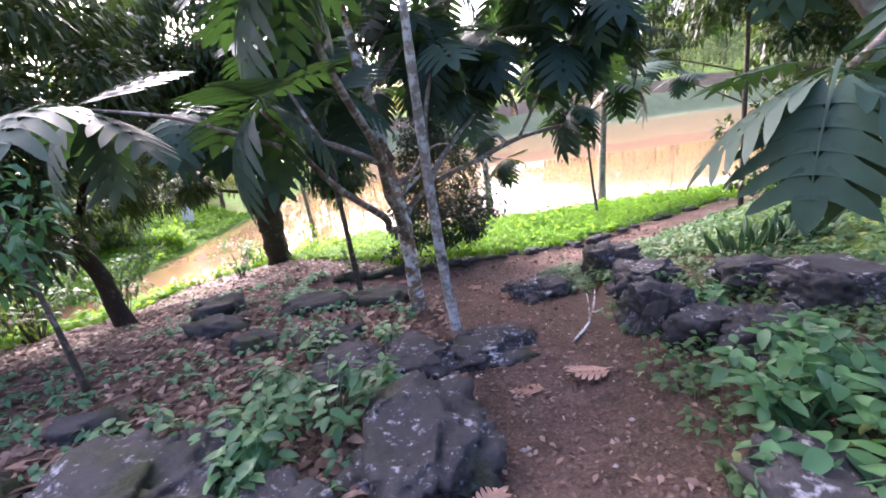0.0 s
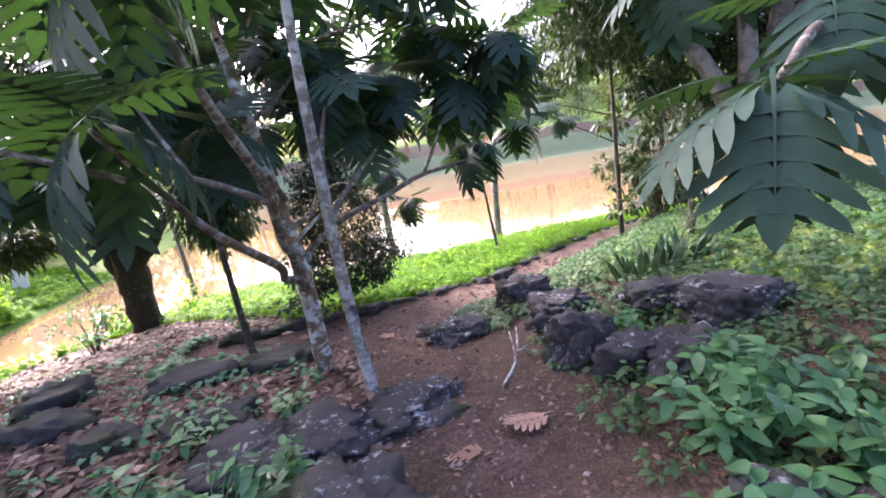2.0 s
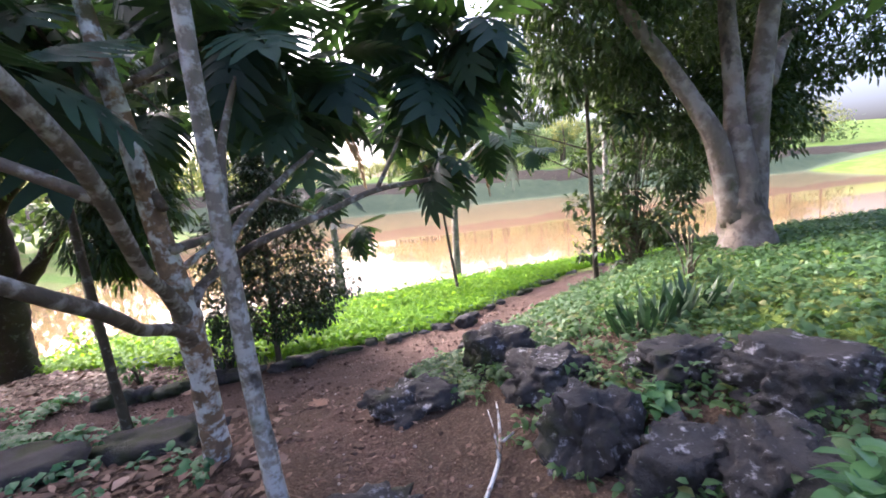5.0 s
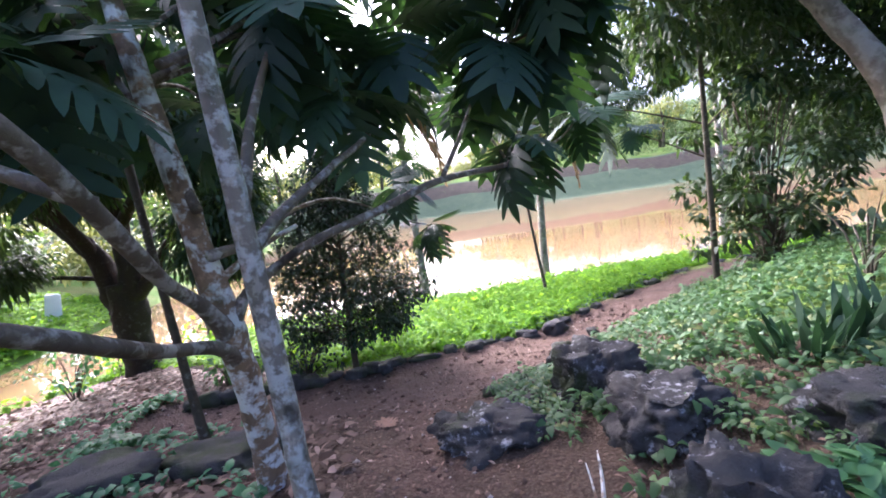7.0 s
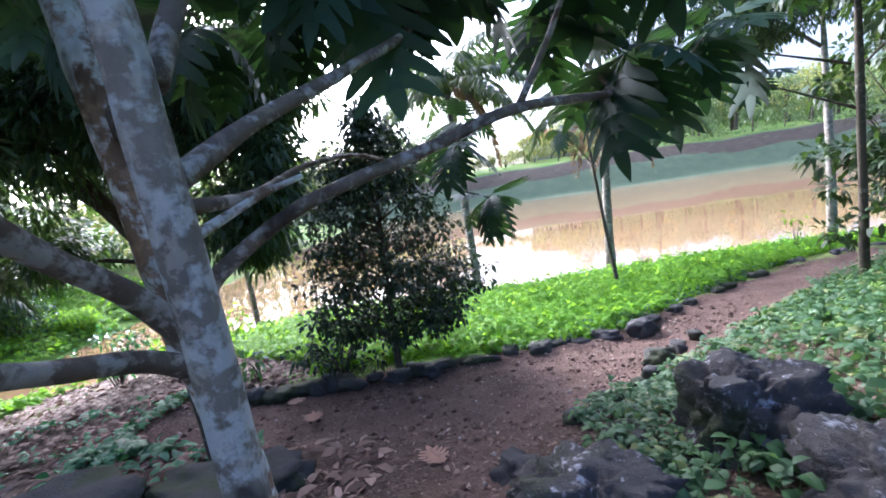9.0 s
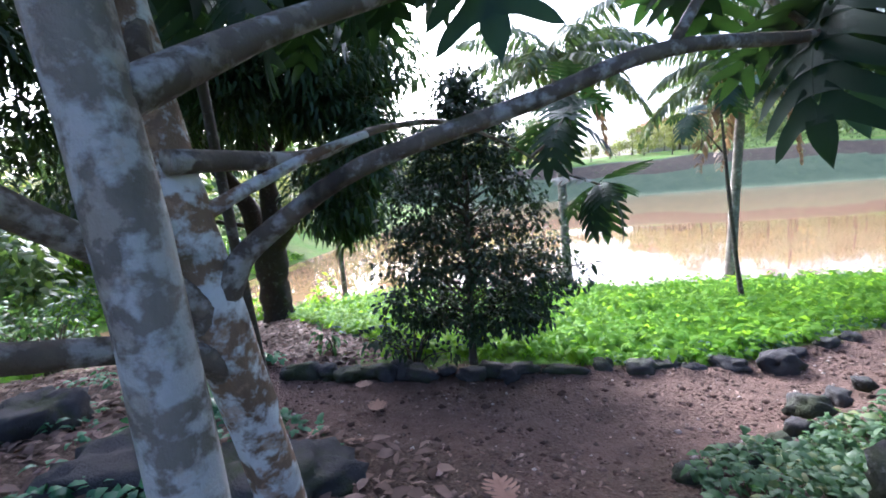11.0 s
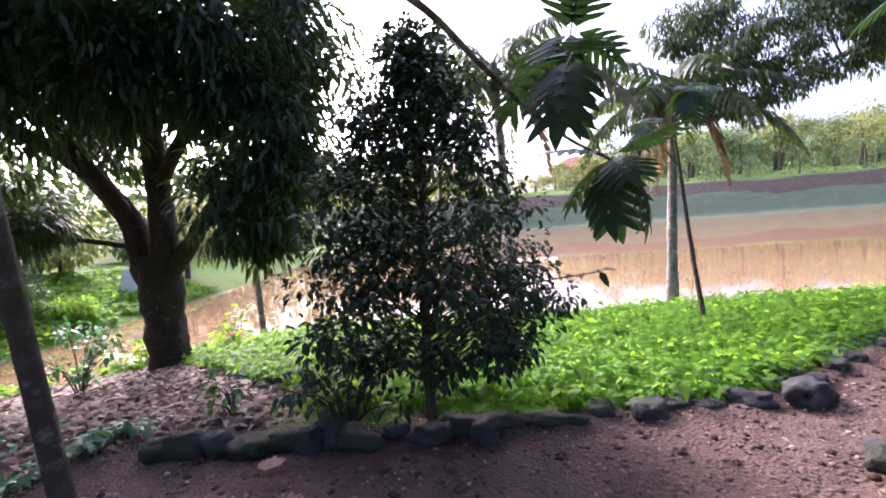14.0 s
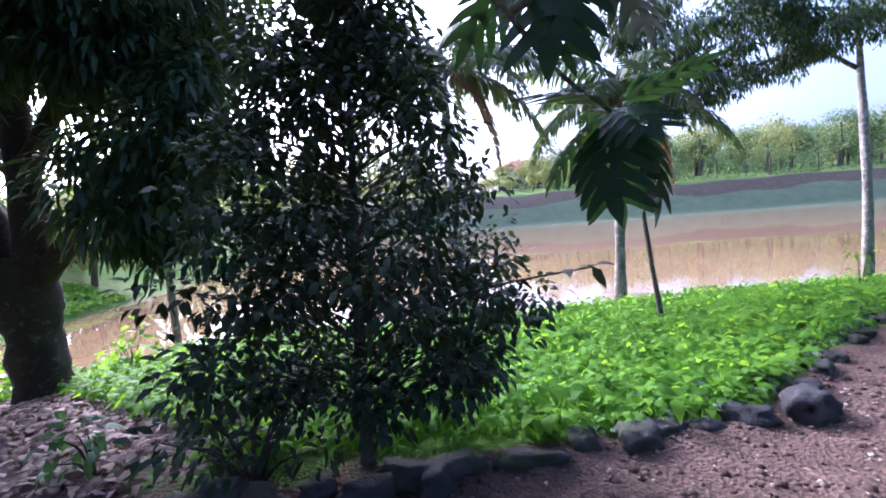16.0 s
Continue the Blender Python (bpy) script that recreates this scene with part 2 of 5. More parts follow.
def tube_data(pts, segs=10, steps=6, rough=0.06):
    """Corners and faces of a tapered, slightly knobbly limb along pts (x, y, z, radius)."""
    line = smooth_line(pts, steps)
    verts, faces = [], []
    side = Vector((1, 0, 0))
    for i, q in enumerate(line):
        a, b = line[max(0, i - 1)], line[min(len(line) - 1, i + 1)]
        d = Vector(b[:3] - a[:3]).normalized()
        side = (side - d * side.dot(d)).normalized() if (side - d * side.dot(d)).length > 1e-4 else d.orthogonal().normalized()
        up = d.cross(side)
        for k in range(segs):
            an = 2 * math.pi * k / segs
            w = side * math.cos(an) + up * math.sin(an)
            c = Vector(q[:3])
            r = max(q[3], 0.002) * (1 + rough * 2.2 * noise.noise((c + w * 0.3) * 5.0) + rough * noise.noise((c + w * 0.15) * 14.0))
            verts.append(c + w * r)
    n = len(line)
    for i in range(n - 1):
        for k in range(segs):
            k2 = (k + 1) % segs
            faces.append((i * segs + k, i * segs + k2, (i + 1) * segs + k2, (i + 1) * segs + k))
    faces.append(tuple(range(segs))[::-1])
    faces.append(tuple((n - 1) * segs + k for k in range(segs)))
    return verts, faces


def limb(name, pts, mat, parent, segs=10, label="", steps=6, rough=0.06):
    v, f = tube_data(pts, segs, steps, rough)
    return part_of(parent, mesh_object(name, v, f, mat), label)


def unit(a):
    return a / np.maximum(np.linalg.norm(a, axis=1, keepdims=True), 1e-6)


def leaves_arrays(c, d, length, width, droop=0.25, flat=None):
    """Many leaves: base places c, ways d, lengths; each leaf is a bent, pointed blade of three faces."""
    n = len(c)
    d = unit(d)
    up = np.tile([0, 0, 1.0], (n, 1)) if flat is None else flat
    up = up + RNG.normal(0, 0.35, (n, 3))
    s = unit(np.cross(d, up))
    nrm = np.cross(s, d)
    L = np.broadcast_to(length, (n,))[:, None]
    Wd = np.broadcast_to(width, (n,))[:, None]
    dr = droop * L * RNG.uniform(0.3, 1.4, (n, 1))
    down = np.tile([0, 0, -1.0], (n, 1))
    p1 = c + d * L * 0.36 + nrm * L * 0.03
    p2 = c + d * L * 0.72 + down * dr * 0.45
    p3 = c + d * L + down * dr
    lift = nrm * Wd * 0.18
    v = np.stack([c, p1 + s * Wd * 0.5 + lift, p1 - s * Wd * 0.5 + lift, p2 + s * Wd * 0.38 + lift, p2 - s * Wd * 0.38 + lift, p3], 1).reshape(-1, 3)
    b = np.arange(n)[:, None] * 6
    quads = b + np.array([[1, 2, 4, 3]])
    tris = np.concatenate([b + np.array([[0, 2, 1]]), b + np.array([[3, 4, 5]])])
    return v, quads, tris


def leaf_cloud(name, c, d, length, width, mat, parent=None, droop=0.25, label="", flat=None):
    v, q, t = leaves_arrays(np.asarray(c), np.asarray(d), length, width, droop, flat)
    ob = fast_mesh(name, v, q, t, mat)
    return part_of(parent, ob, label) if parent else tagged(ob, label)


def clumps(centres, radii, per, spread=1.0):
    """Leaf bases and ways in uneven clumps about twig ends."""
    c, d = [], []
    for p, r in zip(centres, radii):
        k = RNG.normal(0, 1, (per, 3))
        k = unit(k)
        rad = r * RNG.uniform(0.15, 1.0, (per, 1)) ** 0.6
        c.append(np.array(p) + k * rad * np.array([1, 1, 0.75]))
        d.append(k * spread + np.array([0, 0, -0.35]) + RNG.normal(0, 0.4, (per, 3)))
    return np.concatenate(c), np.concatenate(d)


# ---- the lie of the land ----
def step(a, b, x):
    t = np.clip((x - a) / (b - a), 0, 1)
    return t * t * (3 - 2 * t)


def lie(x, y):
    """The height of the ground over (x, y); the pond's water stands at 0."""
    x, y = np.asarray(x, float), np.asarray(y, float)
    shift = np.clip(0.55 * (x - 2.2), 0, 2.7) * (1 - 0.75 * step(10.5, 15.0, y))
    yy = y - shift + 0.9 * np.clip(-x - 3.6, 0, 9) * step(6.5, 10.5, y)
    z = np.interp(yy, [-60, -12, -3, 0, 1.2, 3.4, 4.0, 4.8, 5.7, 6.3, 6.9, 7.3, 7.7, 8.75, 9.2, 12.5, 16.2, 18, 24], [8, 5, 3.1, 2.42, 2.17, 1.75, 1.64, 1.56, 1.47, 1.36, 1.25, 1.16, 1.11, 1.05, 0.95, 0.47, 0.0, -0.5, -1.5])
    z = z + 0.13 * np.clip(x - 1.2, 0, 3.6) * (1 - step(5.0, 8.2, yy))
    z = z - 0.06 * np.clip(-x - 2.5, 0, 8) * (1 - step(8.0, 11.0, y)) * step(2.0, 6.0, y)
    z = z + 0.08 * np.exp(-((x + 5.1) ** 2 + (y - 11.9) ** 2) / 1.6)
    far = np.interp(y + 0.03 * np.clip(x, -30, 80), [70, 82, 84, 90, 95, 118, 170, 260, 500], [-1.6, -0.25, 0.2, 4.0, 6.6, 9.0, 10.0, 12.0, 14.0])
    far = far + 20 * step(0.26, 0.42, x / np.maximum(y, 1)) * step(125, 260, y)
    left = np.interp(-x - 0.12 * (y - 14), [6, 10.5, 12.5, 16, 40, 120], [-1.6, -0.15, 0.5, 1.4, 3.5, 8.0]) + np.where(y < 12, -2, 0)
    right = np.interp(x, [110, 130, 170], [-1.6, 1.0, 5.0])
    return np.maximum.reduce([z, far, np.where(y > 10, left, z), np.where(y > 12, right, z)])


def rough_lie(x, y):
    z = float(lie(x, y))
    near = 1.0 if -8 < x < 12 and -2 < y < 16 else 0.0
    return z + near * (0.05 * noise.noise(Vector((x * 1.1, y * 1.1, 3.0))) + 0.02 * noise.noise(Vector((x * 4.5, y * 4.5, 1.0))))


PATH_LINE = [(-1.74, 7.94, 0.75), (-0.48, 7.87, 0.9), (0.87, 7.75, 0.95), (1.86, 8.08, 0.7), (2.67, 8.41, 0.52), (3.57, 9.03, 0.5), (4.65, 9.75, 0.5), (5.82, 10.37, 0.5), (8.43, 10.82, 0.5), (12.93, 11.34, 0.5)]
TRAIL_LINE = [(0.63, -0.82, 0.5), (0.77, 1.14, 0.5), (1.00, 2.70, 0.45), (1.09, 3.88, 0.5), (0.82, 5.26, 0.55), (0.78, 6.43, 0.6), (0.69, 7.41, 0.7)]


def nearness(x, y, line):
    """1 on the middle of a trodden line, 0.5 at its edge, less beyond."""
    best = np.full(np.shape(x), 9.0)
    for (ax, ay, aw), (bx, by, bw) in zip(line, line[1:]):
        dx, dy = bx - ax, by - ay
        t = np.clip(((x - ax) * dx + (y - ay) * dy) / (dx * dx + dy * dy), 0, 1)
        best = np.minimum(best, np.hypot(x - ax - t * dx, y - ay - t * dy) / (aw + t * (bw - aw)))
    return np.clip(1 - 0.5 * best, 0, 1)


def axis(lo, hi, fine, far):
    a = list(np.arange(lo, hi, fine))
    s, x = fine, hi
    while x < far:
        a.append(x)
        s *= 1.25
        x += s
    s, x = fine, lo
    b = []
    while x > -far:
        s *= 1.25
        x -= s
        b.append(x)
    return np.array(b[::-1] + a)


def build_ground():
    xs, ys = axis(-6.0, 9.0, 0.07, 1800), axis(-0.5, 13.0, 0.07, 1800)
    xs = np.unique(np.concatenate([xs, np.arange(-24, -6, 0.6), np.arange(10, 150, 3.0)]))
    ys = np.unique(np.concatenate([ys, np.arange(13.2, 30, 0.5), np.arange(78, 102, 0.8), np.arange(104, 180, 6.0)]))
    gx, gy = np.meshgrid(xs, ys)
    z = lie(gx, gy)
    flat = [noise.noise(Vector((x * 1.1, y * 1.1, 3.0))) * 0.05 + 0.02 * noise.noise(Vector((x * 4.5, y * 4.5, 1.0))) + 0.008 * noise.noise(Vector((x * 14, y * 14, 5.0)))
            if -8 < x < 12 and -2 < y < 16 else 0.0 for x, y in zip(gx.ravel(), gy.ravel())]
    z = z + np.array(flat).reshape(z.shape)
    trod = np.maximum(nearness(gx, gy, PATH_LINE), 0)
    z = z - 0.05 * np.clip((trod - 0.5) * 6, 0, 1)
    v = np.stack([gx.ravel(), gy.ravel(), z.ravel()], 1)
    ny, nx = gx.shape
    i = (np.arange(ny - 1)[:, None] * nx + np.arange(nx - 1)[None, :]).ravel()
    quads = np.stack([i, i + 1, i + nx + 1, i + nx], 1)
    ob = fast_mesh("ground", v, quads, np.zeros((0, 3), int), M_ground, True)
    turf = step(-0.1, 0.2, gy - np.interp(gx, [-2.5, -1, 0.5, 1.55, 2.8], [8.3, 8.45, 8.68, 8.9, 9.0]) - np.clip(0.6 * (gx - 2.6), 0, 2.7)) * step(-2.4, -1.0, gx)
    turf = np.maximum(turf, step(-0.5, 0.4, gy - 9.9 + 0.75 * np.clip(gx + 2, -3.2, 0)))
    turf = np.maximum(turf, step(2.6, 4.2, gx) * 0.75 * (gy < 12))
    turf = np.maximum(turf, (np.hypot(gx, gy) > 22) * 1.0)
    turf = np.maximum(turf, step(-5.2, -6.8, gx) * step(8.0, 9.5, gy) + step(-7.0, -8.0, gx))
    wob = gy + 0.03 * np.clip(gx, -30, 80) + 0.8 * np.sin(gx * 0.13) + 0.5 * np.sin(gx * 0.37)
    bank = step(89.4, 90.6, wob) * (1 - step(94.0, 95.6, wob))
    for name, arr in (("zone_turf", turf), ("zone_bank", bank), ("zone_far", (gy > 80) * (1 - step(94.5, 96.0, wob))), ("zone_path", np.maximum(trod, 0.62 * nearness(gx, gy, TRAIL_LINE)))):
        at = ob.data.attributes.new(name, "FLOAT", "POINT")
        at.data.foreach_set("value", arr.ravel().astype(np.float32))
    return tagged(ob, "sloping bare soil and turf with a trodden reddish path", "ground", kind="structure")


build_ground()
wv = np.array([[-110, 10, 0], [190, 10, 0], [190, 112, 0], [-110, 112, 0]], float)
pond = fast_mesh("water", wv, np.array([[0, 1, 2, 3]]), np.zeros((0, 3), int), M_water)
tagged(pond, "muddy brown pond, still, mirroring trees and bright sky", "pond", kind="structure")


# ---- breadfruit leaves and trees ----
def bread_leaf_mesh(name, length, lobes, cut, droop, seed):
    """A breadfruit leaf: a midrib and pairs of long pointed lobes that join near it; the blade hangs and its lobes droop."""
    r = random.Random(seed)
    verts, faces = [], []

    def bend(x, y, z=0.0):
        t = y / length
        return (x, y - 0.25 * droop * length * t * t, z - droop * length * t * t * 0.9 - 0.35 * abs(x) ** 1.5 * (0.6 + droop))

    def strip(rows):
        k = len(verts)
        for a, m, b in rows:
            verts.extend([bend(*a), bend(*m), bend(*b)])
        for i in range(len(rows) - 1):
            q = k + 3 * i
            faces.append((q, q + 1, q + 4, q + 3))
            faces.append((q + 1, q + 2, q + 5, q + 4))

    half = 0.39 * length
    for i in range(lobes):
        t0 = 0.08 + 0.80 * i / lobes
        reach = half * (0.55 + 0.75 * math.sin(math.pi * (0.18 + 0.72 * (i + 0.5) / lobes))) * r.uniform(0.9, 1.08)
        for sgn in (-1, 1):
            y0 = t0 * length
            wide = 0.80 * length / lobes * 0.86
            rows = []
            for j in range(8):
                u = j / 7
                cx, cy = sgn * reach * (u - 0.06 * u * u), y0 + 0.34 * reach * u + 0.22 * reach * u * u
                w = wide * (1.5 - 0.92 * min(1.0, u / 0.36)) * (1 + 0.22 * math.sin(math.pi * u)) * math.sqrt(max(0.0, 1 - u ** 3.2)) + 0.002
                ridge = 0.012 * (1 - u)
                rows.append(((cx - sgn * 0.3 * w, cy + w * 0.52, 0), (cx, cy, -ridge), (cx + sgn * 0.3 * w, cy - w * 0.52, 0)))
            strip(rows if sgn > 0 else [tuple(reversed(q)) for q in rows])
    rows = []
    for j in range(5):
        u = j / 4
        y = length * (0.80 + 0.26 * u)
        w = 0.085 * length * math.sin(math.pi * (0.35 + 0.65 * u)) + 0.002
        rows.append(((-w, y, 0.004), (0, y, -0.006), (w, y, 0.004)))
    strip(rows)
    rows = []
    for j in range(8):
        u = j / 7
        y = length * (-0.16 + 1.0 * u)
        w = 0.012 * length * (1.2 - u)
        rows.append(((-w, y, 0.008), (0, y, 0.016 * length), (w, y, 0.008)))
    strip(rows)
    me = bpy.data.meshes.new(name)
    me.from_pydata(verts, [], faces)
    me.polygons.foreach_set("use_smooth", [True] * len(me.polygons))
    me.update()
    return me


LEAF_KINDS = [bread_leaf_mesh("breadfruit_leaf", 0.54, 5, 0.7, dr, k) for k, dr in enumerate((0.15, 0.35, 0.6, 0.9))]
for me in LEAF_KINDS:
    me.materials.append(M_bread_leaf)
DEAD_KINDS = [bread_leaf_mesh("dead_leaf", 0.30, 5, 0.7, dr, 20 + k) for k, dr in enumerate((0.05, -0.12))]
for me in DEAD_KINDS:
    me.materials.append(M_dead_leaf)


def leaf_at(parent, p, heading, pitch, size, kind, roll=0.0):
    ob = new("leaf", LEAF_KINDS[kind])
    ob.matrix_basis = pose(*p) @ pose(0, 0, 0, 0, 0, heading) @ pose(0, 0, 0, pitch, 0, 0) @ pose(0, 0, 0, 0, roll, 0) @ Matrix.Scale(size, 4)
    ob.parent = parent
    ob.matrix_parent_inverse = parent.matrix_basis.inverted()
    return ob


def rosette(parent, p, n=7, size=1.0, seed=0, low=-60, high=25, start=0.0):
    """Leaves about a twig's end: young ones stand up, old ones hang."""
    r = random.Random(seed)
    for i in range(n):
        a = start + i * 137.5 + r.uniform(-15, 15)
        pitch = low + (high - low) * i / max(1, n - 1) + r.uniform(-8, 8)
        s = size * r.uniform(0.8, 1.12)
        h, e = radians(a + 90), radians(pitch)
        out = Vector((math.cos(h) * math.cos(e), math.sin(h) * math.cos(e), math.sin(e))) * 0.08 * s
        kind = 2 if pitch < -35 else (r.choice((1, 2)) if pitch < 5 else r.choice((0, 1)))
        leaf_at(parent, (p[0] + out.x, p[1] + out.y, p[2] + out.z), a, pitch, s, kind, r.uniform(-20, 20))


def ground_at(x, y):
    return rough_lie(x, y)


white = base("breadfruit_tree", -0.2, 5.8, ground_at(-0.2, 5.8), "breadfruit tree with a pale lichen-blotched forked trunk on the slope", "tree")
limb("trunk", [(-0.2, 5.82, 1.25, 0.12), (-0.19, 5.76, 1.6, 0.088), (-0.17, 5.66, 2.1, 0.078), (-0.16, 5.54, 2.55, 0.083), (-0.2, 5.5, 3.0, 0.068), (-0.26, 5.46, 3.6, 0.058), (-0.36, 5.41, 4.5, 0.042), (-0.45, 5.3, 5.4, 0.018)], M_white_bark, white, 14, rough=0.09)
limb("branch", [(-0.16, 5.58, 2.38, 0.07), (-0.15, 5.48, 2.46, 0.046), (-0.17, 5.3, 2.56, 0.034), (-0.2, 4.99, 2.66, 0.032), (-0.09, 4.41, 2.88, 0.03), (-0.21, 3.74, 3.25, 0.02), (-0.37, 3.36, 3.70, 0.01)], M_branch_bark, white)
limb("branch", [(-0.16, 5.56, 2.52, 0.075), (-0.16, 5.46, 2.63, 0.052), (-0.17, 5.29, 2.79, 0.038), (-0.17, 5.04, 2.96, 0.035), (-0.06, 4.42, 3.40, 0.034), (-0.09, 3.81, 3.82, 0.026), (-0.16, 3.39, 4.35, 0.012)], M_branch_bark, white)
limb("branch", [(-0.07, 4.62, 3.27, 0.028), (-0.47, 4.44, 3.51, 0.02), (-1.09, 4.45, 3.68, 0.012), (-1.62, 4.76, 3.87, 0.006)], M_branch_bark, white, 8)
limb("branch", [(-0.17, 5.53, 2.56, 0.07), (-0.1, 5.55, 2.68, 0.044), (-0.02, 5.59, 2.78, 0.031), (0.28, 5.69, 2.97, 0.028), (0.77, 5.90, 3.13, 0.028), (1.19, 6.09, 3.27, 0.025), (1.78, 6.48, 3.34, 0.02), (2.36, 6.91, 3.52, 0.012), (2.69, 7.16, 3.75, 0.006)], M_branch_bark, white)
limb("branch", [(-0.13, 5.43, 3.01, 0.034), (-0.04, 5.94, 3.05, 0.025), (0.04, 6.48, 3.21, 0.018), (0.26, 7.00, 3.28, 0.014), (0.51, 7.49, 3.18, 0.011), (0.85, 7.84, 2.98, 0.009), (1.17, 8.07, 2.85, 0.008)], M_branch_bark, white, 8)
limb("branch", [(-0.14, 5.41, 3.25, 0.03), (-0.37, 5.62, 3.70, 0.022), (-0.70, 5.65, 4.38, 0.012)], M_branch_bark, white, 8)
for p, n, s, sd in (((1.17, 8.08, 2.87), 8, 0.76, 1), ((0.91, 7.81, 3.36), 6, 0.8, 2), ((0.99, 8.16, 3.62), 5, 0.7, 56), ((2.69, 7.17, 3.80), 8, 1.0, 3), ((1.87, 6.53, 3.54), 7, 1.0, 4), ((1.69, 6.27, 4.23), 9, 1.15, 5),
                    ((-0.12, 5.18, 5.17), 9, 1.1, 6), ((-0.70, 5.65, 4.43), 8, 1.0, 7), ((-0.37, 3.37, 3.75), 6, 0.9, 8), ((-0.20, 3.43, 4.36), 8, 1.0, 9), ((-1.62, 4.76, 3.92), 9, 1.0, 10),
                    ((-1.00, 4.45, 3.72), 7, 1.0, 11), ((-0.45, 4.88, 3.88), 6, 1.0, 12), ((0.24, 6.34, 4.68), 8, 1.1, 13), ((-0.86, 5.47, 4.75), 8, 1.0, 14)):
    rosette(white, p, n, s, sd)
for p, n, s, sd in (((1.58, 6.43, 4.82), 8, 1.15, 15), ((2.12, 6.02, 4.57), 8, 1.15, 16), ((1.66, 7.09, 4.12), 7, 1.05, 19), ((2.21, 6.21, 4.35), 7, 1.1, 27), ((-0.88, 4.77, 4.36), 7, 1.0, 29), ((-0.85, 5.42, 4.22), 7, 1.0, 30), ((0.34, 5.88, 5.49), 8, 1.15, 36), ((1.06, 6.07, 5.47), 8, 1.15, 37), ((-0.56, 5.40, 5.58), 8, 1.1, 38), ((-1.35, 3.38, 3.84), 6, 1.0, 39), ((1.68, 5.76, 5.33), 8, 1.15, 46)):
    rosette(white, p, n, s, sd)
for p, n, s, sd in (((0.51, 6.74, 5.14), 7, 1.1, 150), ((0.06, 6.09, 4.69), 7, 1.1, 151), ((-0.17, 6.01, 4.94), 7, 1.1, 153), ((1.38, 6.72, 5.01), 7, 1.1, 154)):
    rosette(white, p, n, s, sd)
    limb("branch", [(-0.4 + 0.3 * (p[0] + 0.4), 5.37 + 0.3 * (p[1] - 5.37), p[2] - 0.45, 0.014), (-0.4 + 0.7 * (p[0] + 0.4), 5.37 + 0.7 * (p[1] - 5.37), p[2] - 0.15, 0.009), (*p, 0.006)], M_branch_bark, white, 6)
for a, b, c in (((1.69, 6.26, 4.05), (1.64, 6.37, 4.43), (1.58, 6.43, 4.82)), ((1.62, 6.25, 3.95), (1.91, 6.11, 4.31), (2.12, 6.02, 4.57)), ((0.16, 6.14, 4.52), (0.48, 6.53, 4.69), (0.85, 6.78, 4.69)), ((1.78, 6.48, 3.34), (1.70, 6.88, 3.72), (1.66, 7.09, 4.12)),
                ((1.72, 6.26, 4.14), (1.99, 6.21, 4.22), (2.21, 6.21, 4.35))):
    limb("branch", [(*a, 0.016), (*b, 0.011), (*c, 0.006)], M_branch_bark, white, 6)
for a, b, c in ( ((-0.47, 4.44, 3.51), (-0.72, 4.56, 4.00), (-0.88, 4.77, 4.36)), ((-0.54, 5.64, 4.09), (-0.71, 5.55, 4.18), (-0.85, 5.42, 4.22)), ((0.85, 7.84, 2.98), (0.95, 8.05, 3.28), (0.99, 8.16, 3.62)), ((0.68, 7.65, 3.09), (0.82, 7.76, 3.21), (0.91, 7.81, 3.36)), ((-0.11, 5.26, 4.60), (0.14, 5.57, 5.09), (0.34, 5.88, 5.49)), ((0.48, 6.53, 4.69), (0.86, 6.35, 5.13), (1.06, 6.07, 5.47)), ((-0.12, 5.20, 4.98), (-0.39, 5.29, 5.37), (-0.56, 5.40, 5.58)), ((-0.33, 3.41, 3.51), (-0.82, 3.37, 3.72), (-1.35, 3.38, 3.84)), ((2.00, 6.07, 4.44), (1.84, 5.94, 4.86), (1.68, 5.76, 5.33))):
    limb("branch", [(*a, 0.016), (*b, 0.011), (*c, 0.006)], M_branch_bark, white, 6)
limb("branch", [(-0.14, 5.34, 3.95, 0.026), (0.01, 5.84, 4.27, 0.018), (0.24, 6.34, 4.68, 0.01)], M_branch_bark, white, 8)
limb("branch", [(1.19, 6.09, 3.27, 0.02), (1.43, 6.19, 3.67, 0.014), (1.69, 6.27, 4.23, 0.008)], M_branch_bark, white, 8)

for p, n, s, sd in (((0.1, 6.5, 4.15), 8, 1.0, 160), ((-0.4, 6.55, 4.05), 8, 1.0, 161), ((0.5, 6.9, 4.4), 7, 1.0, 162), ((-0.9, 6.3, 4.2), 7, 1.0, 163)):
    rosette(white, p, n, s, sd)
    limb("branch", [(-0.31, 5.44, 3.9, 0.02), (-0.31 + 0.5 * (p[0] + 0.31), 5.44 + 0.5 * (p[1] - 5.44), p[2] + 0.0, 0.013), (*p, 0.006)], M_branch_bark, white, 6)
limb("branch", [(-0.16, 5.52, 2.86, 0.026), (-0.05, 5.65, 2.95, 0.02), (0.08, 5.8, 3.04, 0.016), (0.2, 5.93, 3.1, 0.013)], M_white_bark, white, 8, "pale dead stub")

